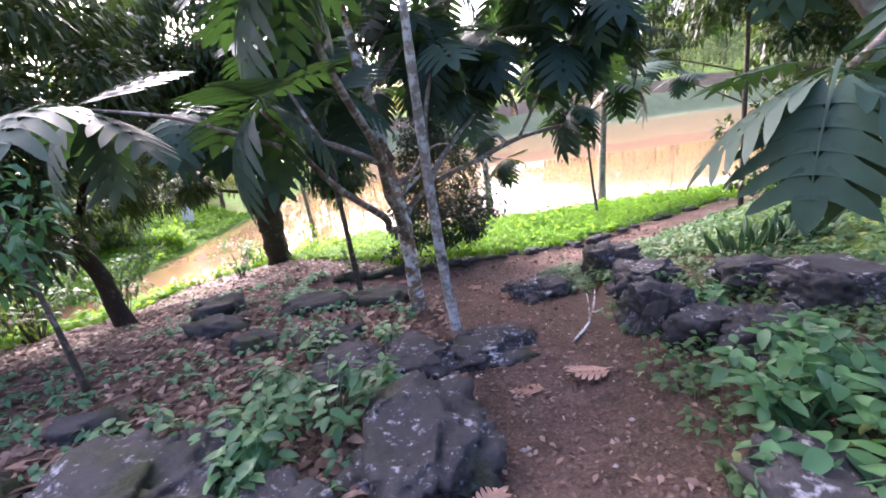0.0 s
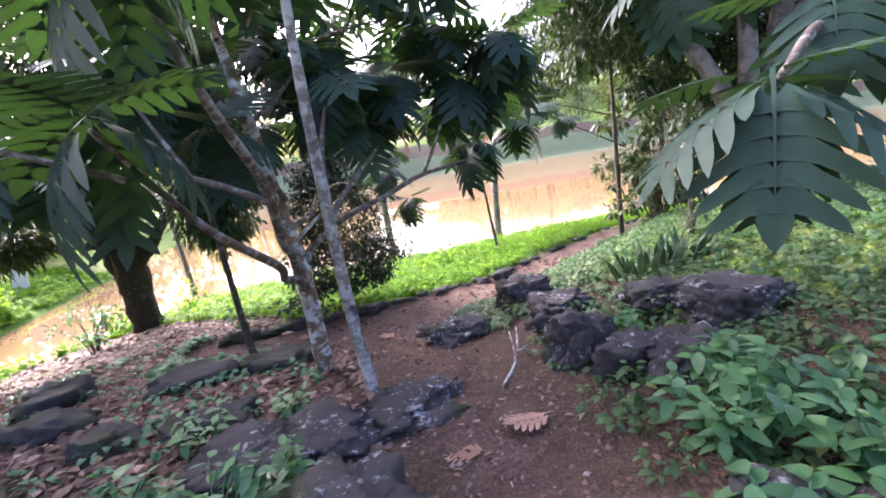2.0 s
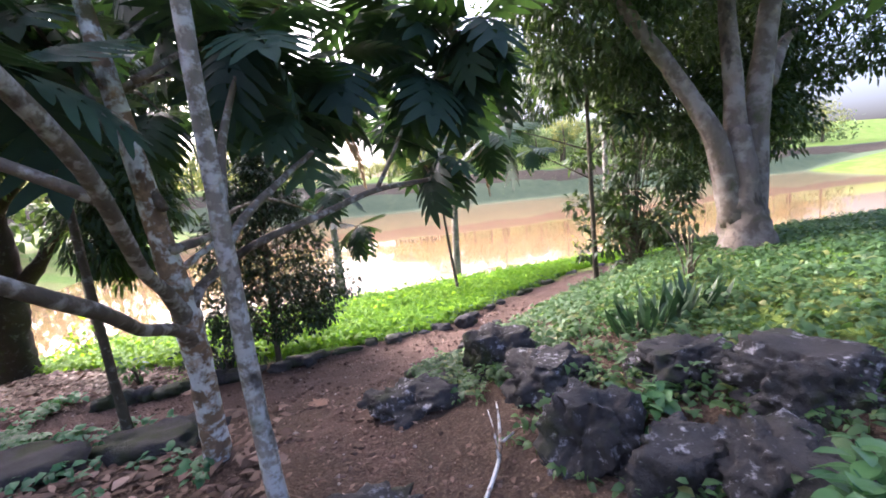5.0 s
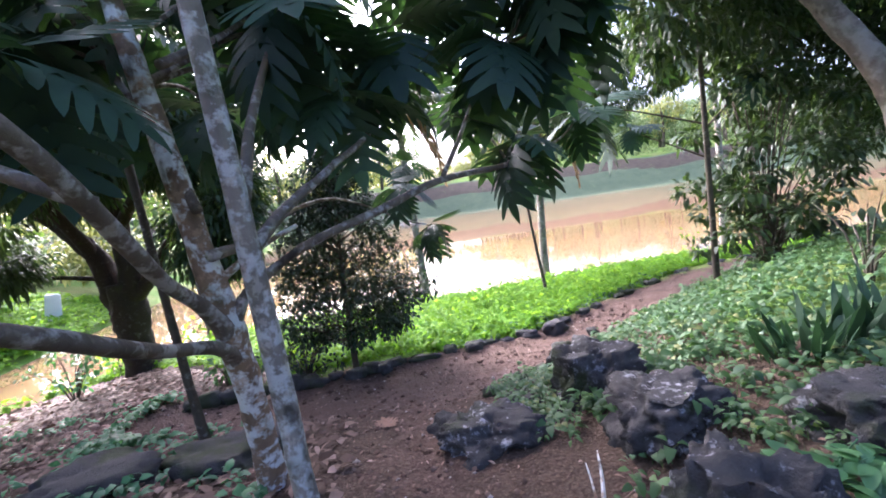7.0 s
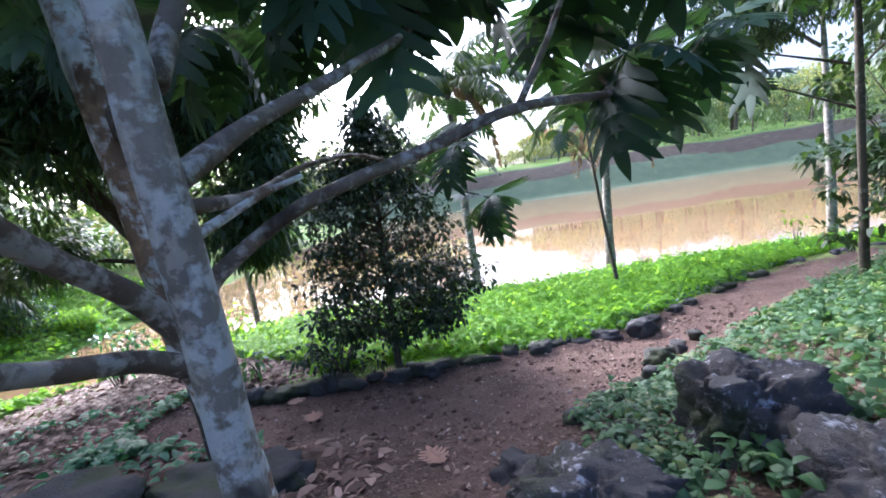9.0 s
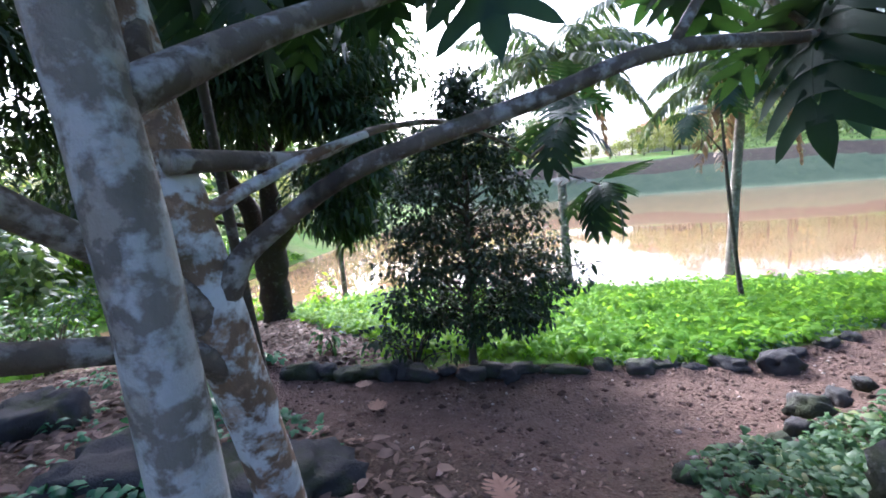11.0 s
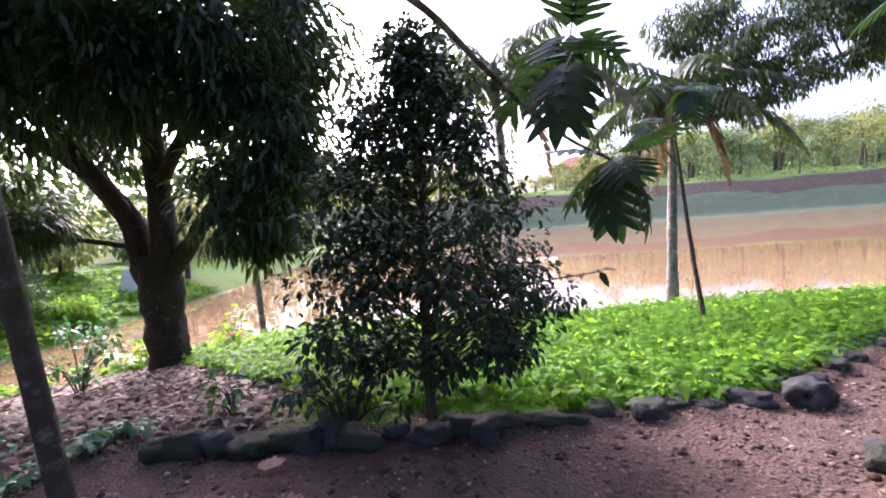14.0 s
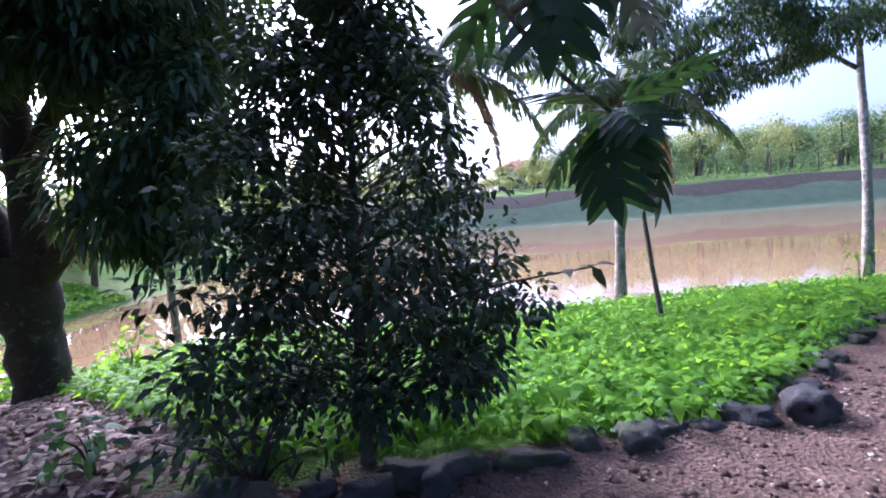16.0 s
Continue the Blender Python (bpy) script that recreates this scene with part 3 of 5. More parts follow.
sap = base("breadfruit_sapling", 0.31, 4.92, ground_at(0.31, 4.92), "slender young breadfruit tree with smooth grey bark", "tree")
limb("trunk", [(0.31, 4.9, 1.3, 0.085), (0.3, 4.95, 1.6, 0.056), (0.25, 5.03, 2.2, 0.052), (0.23, 5.01, 3.0, 0.049), (0.235, 4.9, 3.9, 0.042), (0.27, 4.72, 4.8, 0.03), (0.3, 4.6, 5.6, 0.012)], M_sap_bark, sap, 14)
limb("branch", [(0.23, 5.0, 3.02, 0.034), (0.34, 5.28, 3.2, 0.026), (0.55, 5.65, 3.42, 0.021), (0.8, 6.0, 3.7, 0.016), (0.95, 6.25, 4.3, 0.008)], M_branch_bark, sap, 8)
limb("branch", [(0.24, 5.04, 3.25, 0.03), (0.26, 5.27, 3.64, 0.024), (0.42, 5.54, 4.23, 0.012)], M_branch_bark, sap, 8)
for p, n, sz, sd in (((0.95, 6.25, 4.35), 9, 1.1, 21), ((0.86, 6.1, 4.0), 5, 0.9, 22), ((0.42, 5.54, 4.27), 8, 1.1, 23), ((0.28, 4.94, 5.41), 9, 1.1, 24), ((0.62, 5.75, 3.85), 4, 0.9, 25)):
    rosette(sap, p, n, sz, sd)

# the breadfruit whose leaves hang over the trail; its trunk stands off beside the trail
over = base("breadfruit_tree", 3.33, 2.07, ground_at(3.33, 2.07), "breadfruit tree with broad lobed leaves hanging over the trail", "tree")
limb("trunk", [(3.33, 2.07, 1.73, 0.12), (3.33, 2.15, 2.69, 0.09), (3.33, 2.25, 3.83, 0.07), (3.30, 2.29, 5.16, 0.03)], M_white_bark, over, 12)
limb("branch", [(3.33, 2.21, 3.35, 0.04), (2.88, 2.74, 3.75, 0.03), (2.34, 2.94, 3.72, 0.022), (1.88, 2.76, 3.51, 0.014)], M_branch_bark, over)
limb("branch", [(3.33, 2.24, 3.73, 0.04), (2.99, 3.15, 4.20, 0.03), (2.45, 3.75, 4.32, 0.014)], M_branch_bark, over)
limb("branch", [(2.99, 3.15, 4.20, 0.024), (2.95, 3.65, 4.48, 0.016), (2.83, 4.15, 4.77, 0.008)], M_branch_bark, over, 8)
limb("branch", [(3.25, 2.55, 4.00, 0.024), (3.36, 3.15, 4.42, 0.016), (3.37, 3.75, 4.80, 0.008)], M_branch_bark, over, 8)
for (x, y, z), hd, pt, s, kd in (((1.78, 2.69, 3.48), 135, -46, 1.0, 1), ((1.77, 2.76, 3.49), 74, -24, 0.98, 1), ((1.86, 2.70, 3.48), 205, -26, 1.05, 1), ((1.88, 2.84, 3.52), 300, 2, 0.9, 0), ((1.83, 2.86, 3.55), 20, 8, 0.85, 1), ((1.78, 2.74, 3.44), 102, -62, 0.8, 2), ((1.88, 2.74, 3.55), 250, 12, 0.85, 0), ((1.84, 2.70, 3.44), 172, -60, 0.85, 2)):
    leaf_at(over, (x, y, z), hd, pt, 0.9 * s, kd)
for p, n, s, sd in (((2.41, 3.80, 4.33), 8, 1.0, 31), ((2.34, 2.99, 3.84), 5, 0.9, 32), ((3.08, 3.15, 4.29), 7, 1.0, 33), ((3.30, 2.29, 5.16), 9, 1.1, 34), ((2.88, 2.74, 3.84), 5, 1.0, 35), ((2.83, 4.15, 4.77), 7, 1.0, 47), ((3.37, 3.75, 4.80), 7, 1.0, 48)):
    rosette(over, p, n, s, sd)


# ---- mango, bush and the other trees ----
def crown_points(centre, size, n, seed, low=-1.0):
    """Twig ends spread unevenly through a lobed crown."""
    r = np.random.default_rng(seed)
    k = unit(r.normal(0, 1, (n, 3)))
    k[:, 2] = np.where(k[:, 2] < low, -k[:, 2], k[:, 2])
    rad = r.uniform(0.45, 1.0, (n, 1)) ** 0.5
    wob = np.array([1 + 0.35 * noise.noise(Vector(q * 1.7) + Vector((seed, 0, 0))) for q in k])[:, None]
    return np.array(centre) + k * rad * wob * np.array(size)


mango = base("mango_tree", -5.05, 12.1, float(lie(-5.05, 12.1)), "mango tree with a dark stout trunk and dense drooping leaves", "tree")
limb("trunk", [(-5.00, 12.08, 0.06, 0.486), (-5.05, 12.10, 0.50, 0.338), (-5.04, 12.05, 1.25, 0.290), (-5.01, 12.02, 1.88, 0.317), (-4.99, 11.99, 2.38, 0.297)], M_mango_bark, mango, 18, rough=0.12)
for pts in ([(-5.17, 12.01, 1.81, 0.203), (-5.31, 12.05, 2.38, 0.203), (-5.38, 11.96, 3.00, 0.189), (-5.94, 11.91, 3.75, 0.149), (-6.64, 11.70, 4.38, 0.121), (-7.83, 11.41, 5.12, 0.068), (-8.76, 11.06, 5.88, 0.027)],
            [(-4.91, 12.00, 2.00, 0.230), (-4.79, 11.95, 2.62, 0.216), (-4.84, 12.00, 3.50, 0.176), (-4.96, 12.09, 5.00, 0.135), (-4.82, 11.91, 6.62, 0.081), (-4.46, 11.73, 7.88, 0.027)],
            [(-4.78, 11.97, 2.06, 0.149), (-4.30, 11.92, 2.56, 0.121), (-3.88, 11.83, 3.06, 0.081), (-3.22, 11.64, 3.50, 0.054), (-2.57, 11.37, 3.75, 0.020)],
            [(-5.38, 11.96, 3.00, 0.135), (-5.41, 11.07, 4.12, 0.095), (-5.20, 9.97, 5.12, 0.068), (-4.89, 8.90, 5.88, 0.027)],
            [(-4.84, 12.00, 3.50, 0.121), (-3.88, 11.74, 4.50, 0.095), (-2.81, 11.27, 5.25, 0.068), (-1.90, 10.84, 5.75, 0.027)],
            [(-5.30, 12.03, 2.50, 0.054), (-5.91, 11.64, 2.69, 0.041), (-6.65, 11.26, 2.81, 0.016)]):
    limb("branch", pts, M_mango_bark, mango, 10, rough=0.1)
mc = np.concatenate([crown_points((-5.0, 11.8, 6.2), (3.7, 2.8, 2.1), 170, 3), crown_points((-2.45, 11.0, 3.5), (0.75, 0.7, 1.25), 40, 4), crown_points((-7.0, 11.0, 3.4), (1.4, 1.1, 1.0), 40, 5),
                     crown_points((-4.4, 9.6, 5.7), (1.9, 1.1, 1.0), 50, 6), crown_points((-2.9, 11.3, 5.0), (1.4, 1.2, 1.2), 40, 8), crown_points((-4.4, 10.3, 4.9), (2.1, 1.0, 0.8), 40, 9)])
c, d = clumps(mc, np.full(len(mc), 0.47), 135)
leaf_cloud("crown", c, d + np.array([0, 0, -0.25]), RNG.uniform(0.14, 0.23, len(c)), 0.05, M_mango_leaf, mango, 0.35)


def wood_of(points, start, parent, mat, r0=0.012):
    """Thin twigs from a stem's places to the ends of a crown, joined in one mesh."""
    for p, q in zip(start, points):
        p, q = Vector(p), Vector(q)
        m = (p + q) / 2 + Vector((0, 0, 0.06 * (q - p).length))
        v, f = tube_data([(*p, r0), (*m, r0 * 0.6), (*q, 0.003)], 4, 3, 0)
        part_of(parent, mesh_object("twig", v, f, mat))


bush = base("bush", -0.1, 8.78, float(lie(-0.1, 8.78)), "dark conical evergreen bush with small glossy leaves", "bush")
limb("stem", [(-0.1, 8.78, 0.9, 0.055), (-0.1, 8.78, 1.3, 0.04), (-0.08, 8.8, 2.2, 0.032), (-0.04, 8.82, 3.0, 0.02), (-0.02, 8.83, 3.85, 0.006)], M_thin_bark, bush, 9)
tips, starts = [], []
for i in range(250):
    h = RNG.uniform(0, 1) ** 1.4
    z = 1.5 + 2.5 * h
    wide = 1.2 * min(1.0, 0.6 + 2 * h) * (1 - h) ** 0.75 + 0.06
    a = RNG.uniform(0, 2 * math.pi)
    rr = wide * math.sqrt(RNG.uniform(0.08, 1.0)) * (1 + 0.22 * noise.noise(Vector((math.cos(a) * 2, math.sin(a) * 2, z * 1.5))))
    tips.append((-0.07 + rr * math.cos(a), 8.82 + 0.8 * rr * math.sin(a), z + 0.1 * rr))
    starts.append((-0.08, 8.8, max(1.12, z - 0.35 * rr)))
wood_of(tips, starts, bush, M_thin_bark, 0.009)
tips = np.array(tips)
c, d = clumps(tips, np.full(len(tips), 0.2), 56)
leaf_cloud("foliage", c, d, RNG.uniform(0.05, 0.088, len(c)), 0.034, M_bush_leaf, bush, 0.2)

big = base("broadleaf_tree", 6.25, 6.85, ground_at(6.25, 6.85), "large tree with three pale smooth limbs from one stout trunk", "tree")
limb("trunk", [(6.2, 6.85, 1.6, 0.46), (6.22, 6.86, 2.15, 0.33), (6.25, 6.95, 2.6, 0.27), (6.28, 7.0, 3.1, 0.22), (6.32, 7.08, 3.7, 0.15)], M_big_bark, big, 18, rough=0.12)
for pts in ([(6.15, 6.95, 2.4, 0.2), (5.95, 7.12, 3.6, 0.14), (5.5, 7.4, 4.6, 0.11), (4.95, 7.55, 5.4, 0.09), (4.3, 7.6, 6.6, 0.07), (3.8, 7.6, 7.6, 0.02)],
            [(6.3, 7.05, 3.0, 0.18), (6.35, 7.15, 4.2, 0.13), (6.5, 7.4, 5.6, 0.10), (6.6, 7.6, 7.5, 0.05)],
            [(6.38, 6.95, 2.4, 0.22), (6.65, 7.08, 3.7, 0.17), (7.05, 7.2, 5.2, 0.13), (7.4, 7.2, 6.6, 0.09), (7.8, 7.2, 8.0, 0.03)],
            [(6.9, 7.1, 4.3, 0.12), (7.6, 7.4, 4.9, 0.08), (8.6, 7.8, 5.4, 0.03)]):
    limb("branch", pts, M_big_bark, big, 12)
bc = np.concatenate([crown_points((6.2, 7.5, 8.0), (3.6, 3.0, 1.7), 150, 11), crown_points((5.0, 6.9, 6.6), (1.7, 1.4, 1.0), 60, 12), crown_points((8.2, 8.6, 4.6), (1.3, 0.9, 1.5), 40, 13), crown_points((6.8, 8.7, 6.0), (2.5, 0.9, 2.0), 130, 14), crown_points((8.6, 9.8, 5.0), (2.4, 1.2, 2.2), 120, 17), crown_points((4.9, 8.3, 5.6), (1.3, 0.9, 1.0), 45, 18), crown_points((9.4, 8.0, 6.2), (1.9, 1.5, 1.7), 80, 19)])
c, d = clumps(bc, np.full(len(bc), 0.48), 115)
leaf_cloud("crown", c, d, RNG.uniform(0.09, 0.16, len(c)), 0.05, M_mango_leaf, big, 0.3)


def slender(name, label, pts, mat, leaves=None, twigs=(), seed=0):
    e = base(name, pts[0][0], pts[0][1], pts[0][2], label, "tree")
    limb("trunk", pts, mat, e, 9)
    for tw in twigs:
        limb("branch", tw, M_thin_bark, e, 6)
    for k, (p, n, sz) in enumerate(leaves or ()):
        rosette(e, p, n, sz, seed + k)
    return e


g = ground_at
slender("breadfruit_sapling", "thin straight breadfruit sapling beside the path", [(5.37, 8.98, g(5.37, 8.98) - 0.05, 0.055), (5.3, 8.9, 2.2, 0.042), (5.2, 8.8, 4.0, 0.035), (5.15, 8.75, 5.6, 0.015)], M_thin_bark,
        [((4.43, 9.34, 3.8), 6, 0.8), ((4.0, 9.32, 4.2), 6, 0.85), ((5.98, 8.79, 4.3), 6, 0.85), ((5.3, 9.1, 5.8), 8, 1.0), ((4.8, 9.0, 4.9), 6, 0.9), ((5.7, 9.2, 5.2), 6, 0.9)],
        [[(5.28, 8.9, 3.2, 0.018), (4.9, 9.1, 3.45, 0.012), (4.43, 9.34, 3.75, 0.006)], [(5.3, 9.0, 3.7, 0.018), (4.5, 9.2, 4.0, 0.01), (4.0, 9.32, 4.15, 0.006)], [(5.3, 8.95, 3.6, 0.018), (5.98, 8.79, 4.25, 0.006)]], 40)
slender("breadfruit_sapling", "thin dark leaning sapling in the shore weeds", [(3.87, 12.45, 0.35, 0.045), (3.76, 12.6, 1.6, 0.036), (3.68, 12.75, 2.9, 0.03), (3.62, 12.9, 4.2, 0.015)], M_thin_bark,
        [((3.46, 11.9, 4.2), 7, 0.9), ((3.1, 12.6, 3.9), 6, 0.8), ((3.9, 12.8, 4.4), 6, 0.9)],
        [[(3.55, 12.8, 3.6, 0.016), (3.46, 11.9, 4.15, 0.006)], [(3.6, 12.7, 3.2, 0.014), (3.1, 12.6, 3.85, 0.006)], [(3.52, 12.85, 3.9, 0.012), (3.9, 12.8, 4.35, 0.006)]], 50)
slender("sapling", "thin lichen-spotted sapling at the foot of the slope", [(-1.24, 7.0, g(-1.24, 7.0) - 0.05, 0.05), (-1.25, 6.95, 1.7, 0.04), (-1.25, 6.87, 2.6, 0.036), (-1.26, 6.76, 4.2, 0.028), (-1.28, 6.7, 5.4, 0.012)], M_thin_bark,
        [((-1.28, 6.7, 5.4), 8, 1.0), ((-0.9, 6.8, 4.8), 6, 0.9), ((-1.8, 6.7, 4.7), 6, 0.9), ((-1.3, 6.3, 4.5), 5, 0.9)],
        [[(-1.26, 6.78, 4.0, 0.016), (-0.9, 6.8, 4.75, 0.006)], [(-1.26, 6.78, 3.9, 0.016), (-1.8, 6.7, 4.65, 0.006)], [(-1.26, 6.8, 3.8, 0.014), (-1.3, 6.3, 4.45, 0.006)]], 60)
slender("sapling", "thin pale sapling on the shore", [(-5.35, 15.6, -0.5, 0.085), (-5.4, 15.6, 1.7, 0.075), (-5.5, 15.7, 3.6, 0.06), (-5.6, 15.8, 6.0, 0.02)], M_palm_bark, [((-5.6, 15.8, 6.0), 8, 1.0)], (), 66)
shore_tree = slender("shore_tree", "slender pale tree with feathery hanging foliage on the shore", [(11.40, 16.40, 0.10, 0.13), (11.51, 16.51, 2.50, 0.105), (11.83, 16.94, 5.00, 0.09), (12.05, 17.26, 7.20, 0.04)], M_palm_bark, (),
                     [[(11.83, 17.05, 5.60, 0.06), (11.29, 17.80, 6.40, 0.05), (8.70, 17.16, 5.70, 0.035), (7.30, 16.72, 5.10, 0.02), (5.89, 16.40, 4.70, 0.008)], [(9.89, 17.48, 6.00, 0.03), (8.81, 16.72, 6.70, 0.02), (7.51, 16.29, 7.00, 0.008)]])
fc = np.concatenate([np.array([(11.4 - 5.4 * t, 17.8 - 1.4 * t, 6.5 - 1.8 * t) for t in np.linspace(0, 1, 34)]) + RNG.normal(0, (0.3, 0.4, 0.16), (34, 3)), crown_points((10.97, 16.94, 7.60), (2.4, 1.8, 1.0), 60, 15), crown_points((9.46, 16.94, 6.50), (2.3, 1.0, 0.7), 34, 16)])
fc = np.concatenate([fc, crown_points((7.6, 17.0, 7.0), (3.0, 1.2, 0.8), 60, 61)])
c, d = clumps(fc, np.full(len(fc), 0.38), 115)
leaf_cloud("crown", c, d + np.array([0, 0, -0.8]), RNG.uniform(0.10, 0.2, len(c)), 0.042, M_mango_leaf, shore_tree, 0.3)


def frond(parent, p, heading, rise, length, sag, mat, seed):
    """A palm frond: an arched rib with two rows of narrow hanging leaflets."""
    r = np.random.default_rng(seed)
    h = radians(heading)
    out = np.array([math.cos(h), math.sin(h), 0])
    side = np.array([-math.sin(h), math.cos(h), 0])
    t = np.linspace(0, 1, 10)
    line = np.array(p) + out * (length * (t - 0.15 * t ** 3))[:, None] + np.array([0, 0, 1.0]) * (rise * t - sag * t ** 2.2)[:, None]
    rib = tube_data([(*q, 0.022 * (1.05 - k)) for q, k in zip(line, t)], 5, 2, 0)
    ob = mesh_object("frond", rib[0], rib[1], mat)
    part_of(parent, ob)
    n = 110
    u = np.repeat(np.linspace(0.12, 0.99, n // 2), 2)
    cc = np.stack([np.interp(u, t, line[:, k]) for k in range(3)], 1)
    sg = np.tile([-1.0, 1.0], n // 2)[:, None]
    dd = sg * side + out * 0.55 + np.array([0, 0, -0.55]) + r.normal(0, 0.12, (n, 3))
    ll = 0.62 * np.sin(np.pi * (0.15 + 0.8 * u)) * r.uniform(0.85, 1.1, n)
    v, q, tr = leaves_arrays(cc, dd, ll, 0.075, 0.5)
    part_of(ob, fast_mesh("leaf_blade", v, q, tr, mat))


def palm(x, y, top, lean, label, seed, dry=3):
    e = base("palm_tree", x, y, float(lie(x, y)), label, "palm")
    tx, ty = x + lean[0], y + lean[1]
    limb("trunk", [(x, y, -0.25, 0.19), (x + 0.1 * lean[0], y + 0.1 * lean[1], 0.9, 0.13), (x + 0.5 * lean[0], y + 0.5 * lean[1], top * 0.55, 0.115), (tx, ty, top, 0.10)], M_palm_bark, e, 14, rough=0.04)
    limb("crownshaft", [(tx, ty, top - 0.1, 0.12), (tx, ty, top + 0.4, 0.10), (tx, ty, top + 0.9, 0.03)], M_palm_leaf, e, 10)
    r = random.Random(seed)
    for k in range(19):
        age = k / 18
        frond(e, (tx, ty, top + 0.6 - 0.5 * age), k * 137.5 + seed * 20, 1.7 - 1.7 * age, r.uniform(2.6, 3.3), 1.0 + 0.9 * age, M_palm_leaf, seed * 50 + k)
    for k in range(dry):
        frond(e, (tx, ty, top + 0.1), -20 + k * 115, 0.1, r.uniform(1.4, 1.9), 2.6, M_palm_dry, seed * 50 + 30 + k)
    return e


palm(5.25, 16.9, 5.3, (0.45, 0.6), "slim pale palm on the shore with dry hanging fronds", 1)
palm(1.1, 16.4, 6.0, (-0.1, 0.6), "slim pale palm on the shore behind the bush", 2, 1)

# ---- trees and shrubs down the slope ----
lt = base("broadleaf_tree", -5.7, 7.5, float(lie(-5.7, 7.5)), "dark leaning tree with a crooked trunk", "tree")
limb("trunk", [(-5.65, 7.55, 0.5, 0.22), (-5.75, 7.5, 1.1, 0.15), (-5.75, 7.4, 2.0, 0.13), (-6.2, 7.3, 3.0, 0.11), (-6.7, 7.3, 4.2, 0.07), (-6.8, 7.4, 5.5, 0.02)], M_mango_bark, lt, 12, rough=0.1)
limb("branch", [(-5.9, 7.4, 2.5, 0.07), (-5.2, 7.2, 3.4, 0.05), (-4.4, 6.8, 4.0, 0.02)], M_mango_bark, lt, 8)
limb("branch", [(-6.2, 7.3, 3.0, 0.06), (-6.6, 6.5, 3.6, 0.04), (-6.9, 5.6, 4.0, 0.015)], M_mango_bark, lt, 8)
lc = np.concatenate([crown_points((-6.0, 7.0, 5.0), (2.6, 2.4, 1.6), 120, 21), crown_points((-5.0, 6.4, 3.6), (1.0, 1.0, 0.7), 24, 22), crown_points((-6.2, 6.2, 2.9), (0.9, 1.0, 0.8), 24, 23), crown_points((-4.7, 6.0, 5.3), (1.7, 1.6, 1.2), 80, 24), crown_points((-5.6, 5.2, 3.9), (1.2, 1.0, 0.9), 40, 25)])
c, d = clumps(lc, np.full(len(lc), 0.46), 130)
leaf_cloud("crown", c, d, RNG.uniform(0.12, 0.2, len(c)), 0.05, M_mango_leaf, lt, 0.3)


def oval_leaf(length, wide, sag, seed):
    """A pointed oval leaf, folded a little along its midrib and hanging at its tip."""
    r = random.Random(seed)
    verts, faces = [], []
    for j in range(7):
        u = j / 6
        w = wide * 0.5 * math.sin(math.pi * u ** 0.8) ** 0.75 if 0 < j < 6 else 0.001
        z = -sag * length * u * u + 0.01 * r.uniform(-1, 1)
        verts += [(-w, length * u, z + 0.22 * w), (0, length * u, z), (w, length * u, z + 0.22 * w)]
    for j in range(6):
        q = 3 * j
        faces += [(q, q + 1, q + 4, q + 3), (q + 1, q + 2, q + 5, q + 4)]
    me = bpy.data.meshes.new("leaf")
    me.from_pydata(verts, [], faces)
    me.polygons.foreach_set("use_smooth", [True] * len(me.polygons))
    me.update()
    return me


M_herb_leaf = leaf_material("herb_leaf", (0.045, 0.125, 0.06), (0.12, 0.26, 0.095), (0.18, 0.42, 0.08), 0.25, 0.38, True)
HERB_LEAVES = [oval_leaf(1.0, 0.46 + 0.05 * k, 0.12 + 0.1 * k, k) for k in range(4)]
for me in HERB_LEAVES:
    me.materials.append(M_herb_leaf)


def herb(x, y, height, wide, n, leaf, label, seed):
    """A low herb: bent stems with single broad leaves in whorls about their ends."""
    r = random.Random(seed)
    z = float(lie(x, y))
    e = base("herb_plant", x, y, z, label, "plant", "herbs on the slope")
    for k in range(n):
        a, rr = r.uniform(0, 2 * math.pi), wide * math.sqrt(r.uniform(0.02, 1))
        tip = Vector((x + rr * math.cos(a), y + rr * math.sin(a), z + height * r.uniform(0.45, 1.0)))
        v, f = tube_data([(x + 0.15 * rr * math.cos(a), y + 0.15 * rr * math.sin(a), z - 0.04, 0.006), (x + 0.5 * rr * math.cos(a), y + 0.5 * rr * math.sin(a), z + 0.6 * (tip.z - z), 0.005), (*tip, 0.003)], 5, 3, 0)
        part_of(e, mesh_object("stem", v, f, M_shrub))
        for m in range(r.randint(5, 8)):
            ob = new("leaf", r.choice(HERB_LEAVES))
            h = m * 137.5 + r.uniform(-20, 20)
            down = 0.16 * leaf * m
            ob.matrix_basis = pose(tip.x, tip.y, tip.z - down, 0, 0, h) @ pose(0, 0.01, 0, r.uniform(-30, 28), r.uniform(-20, 20), 0) @ Matrix.Scale(leaf * r.uniform(0.65, 1.15), 4)
            ob.parent = e
            ob.matrix_parent_inverse = e.matrix_basis.inverted()
    return e


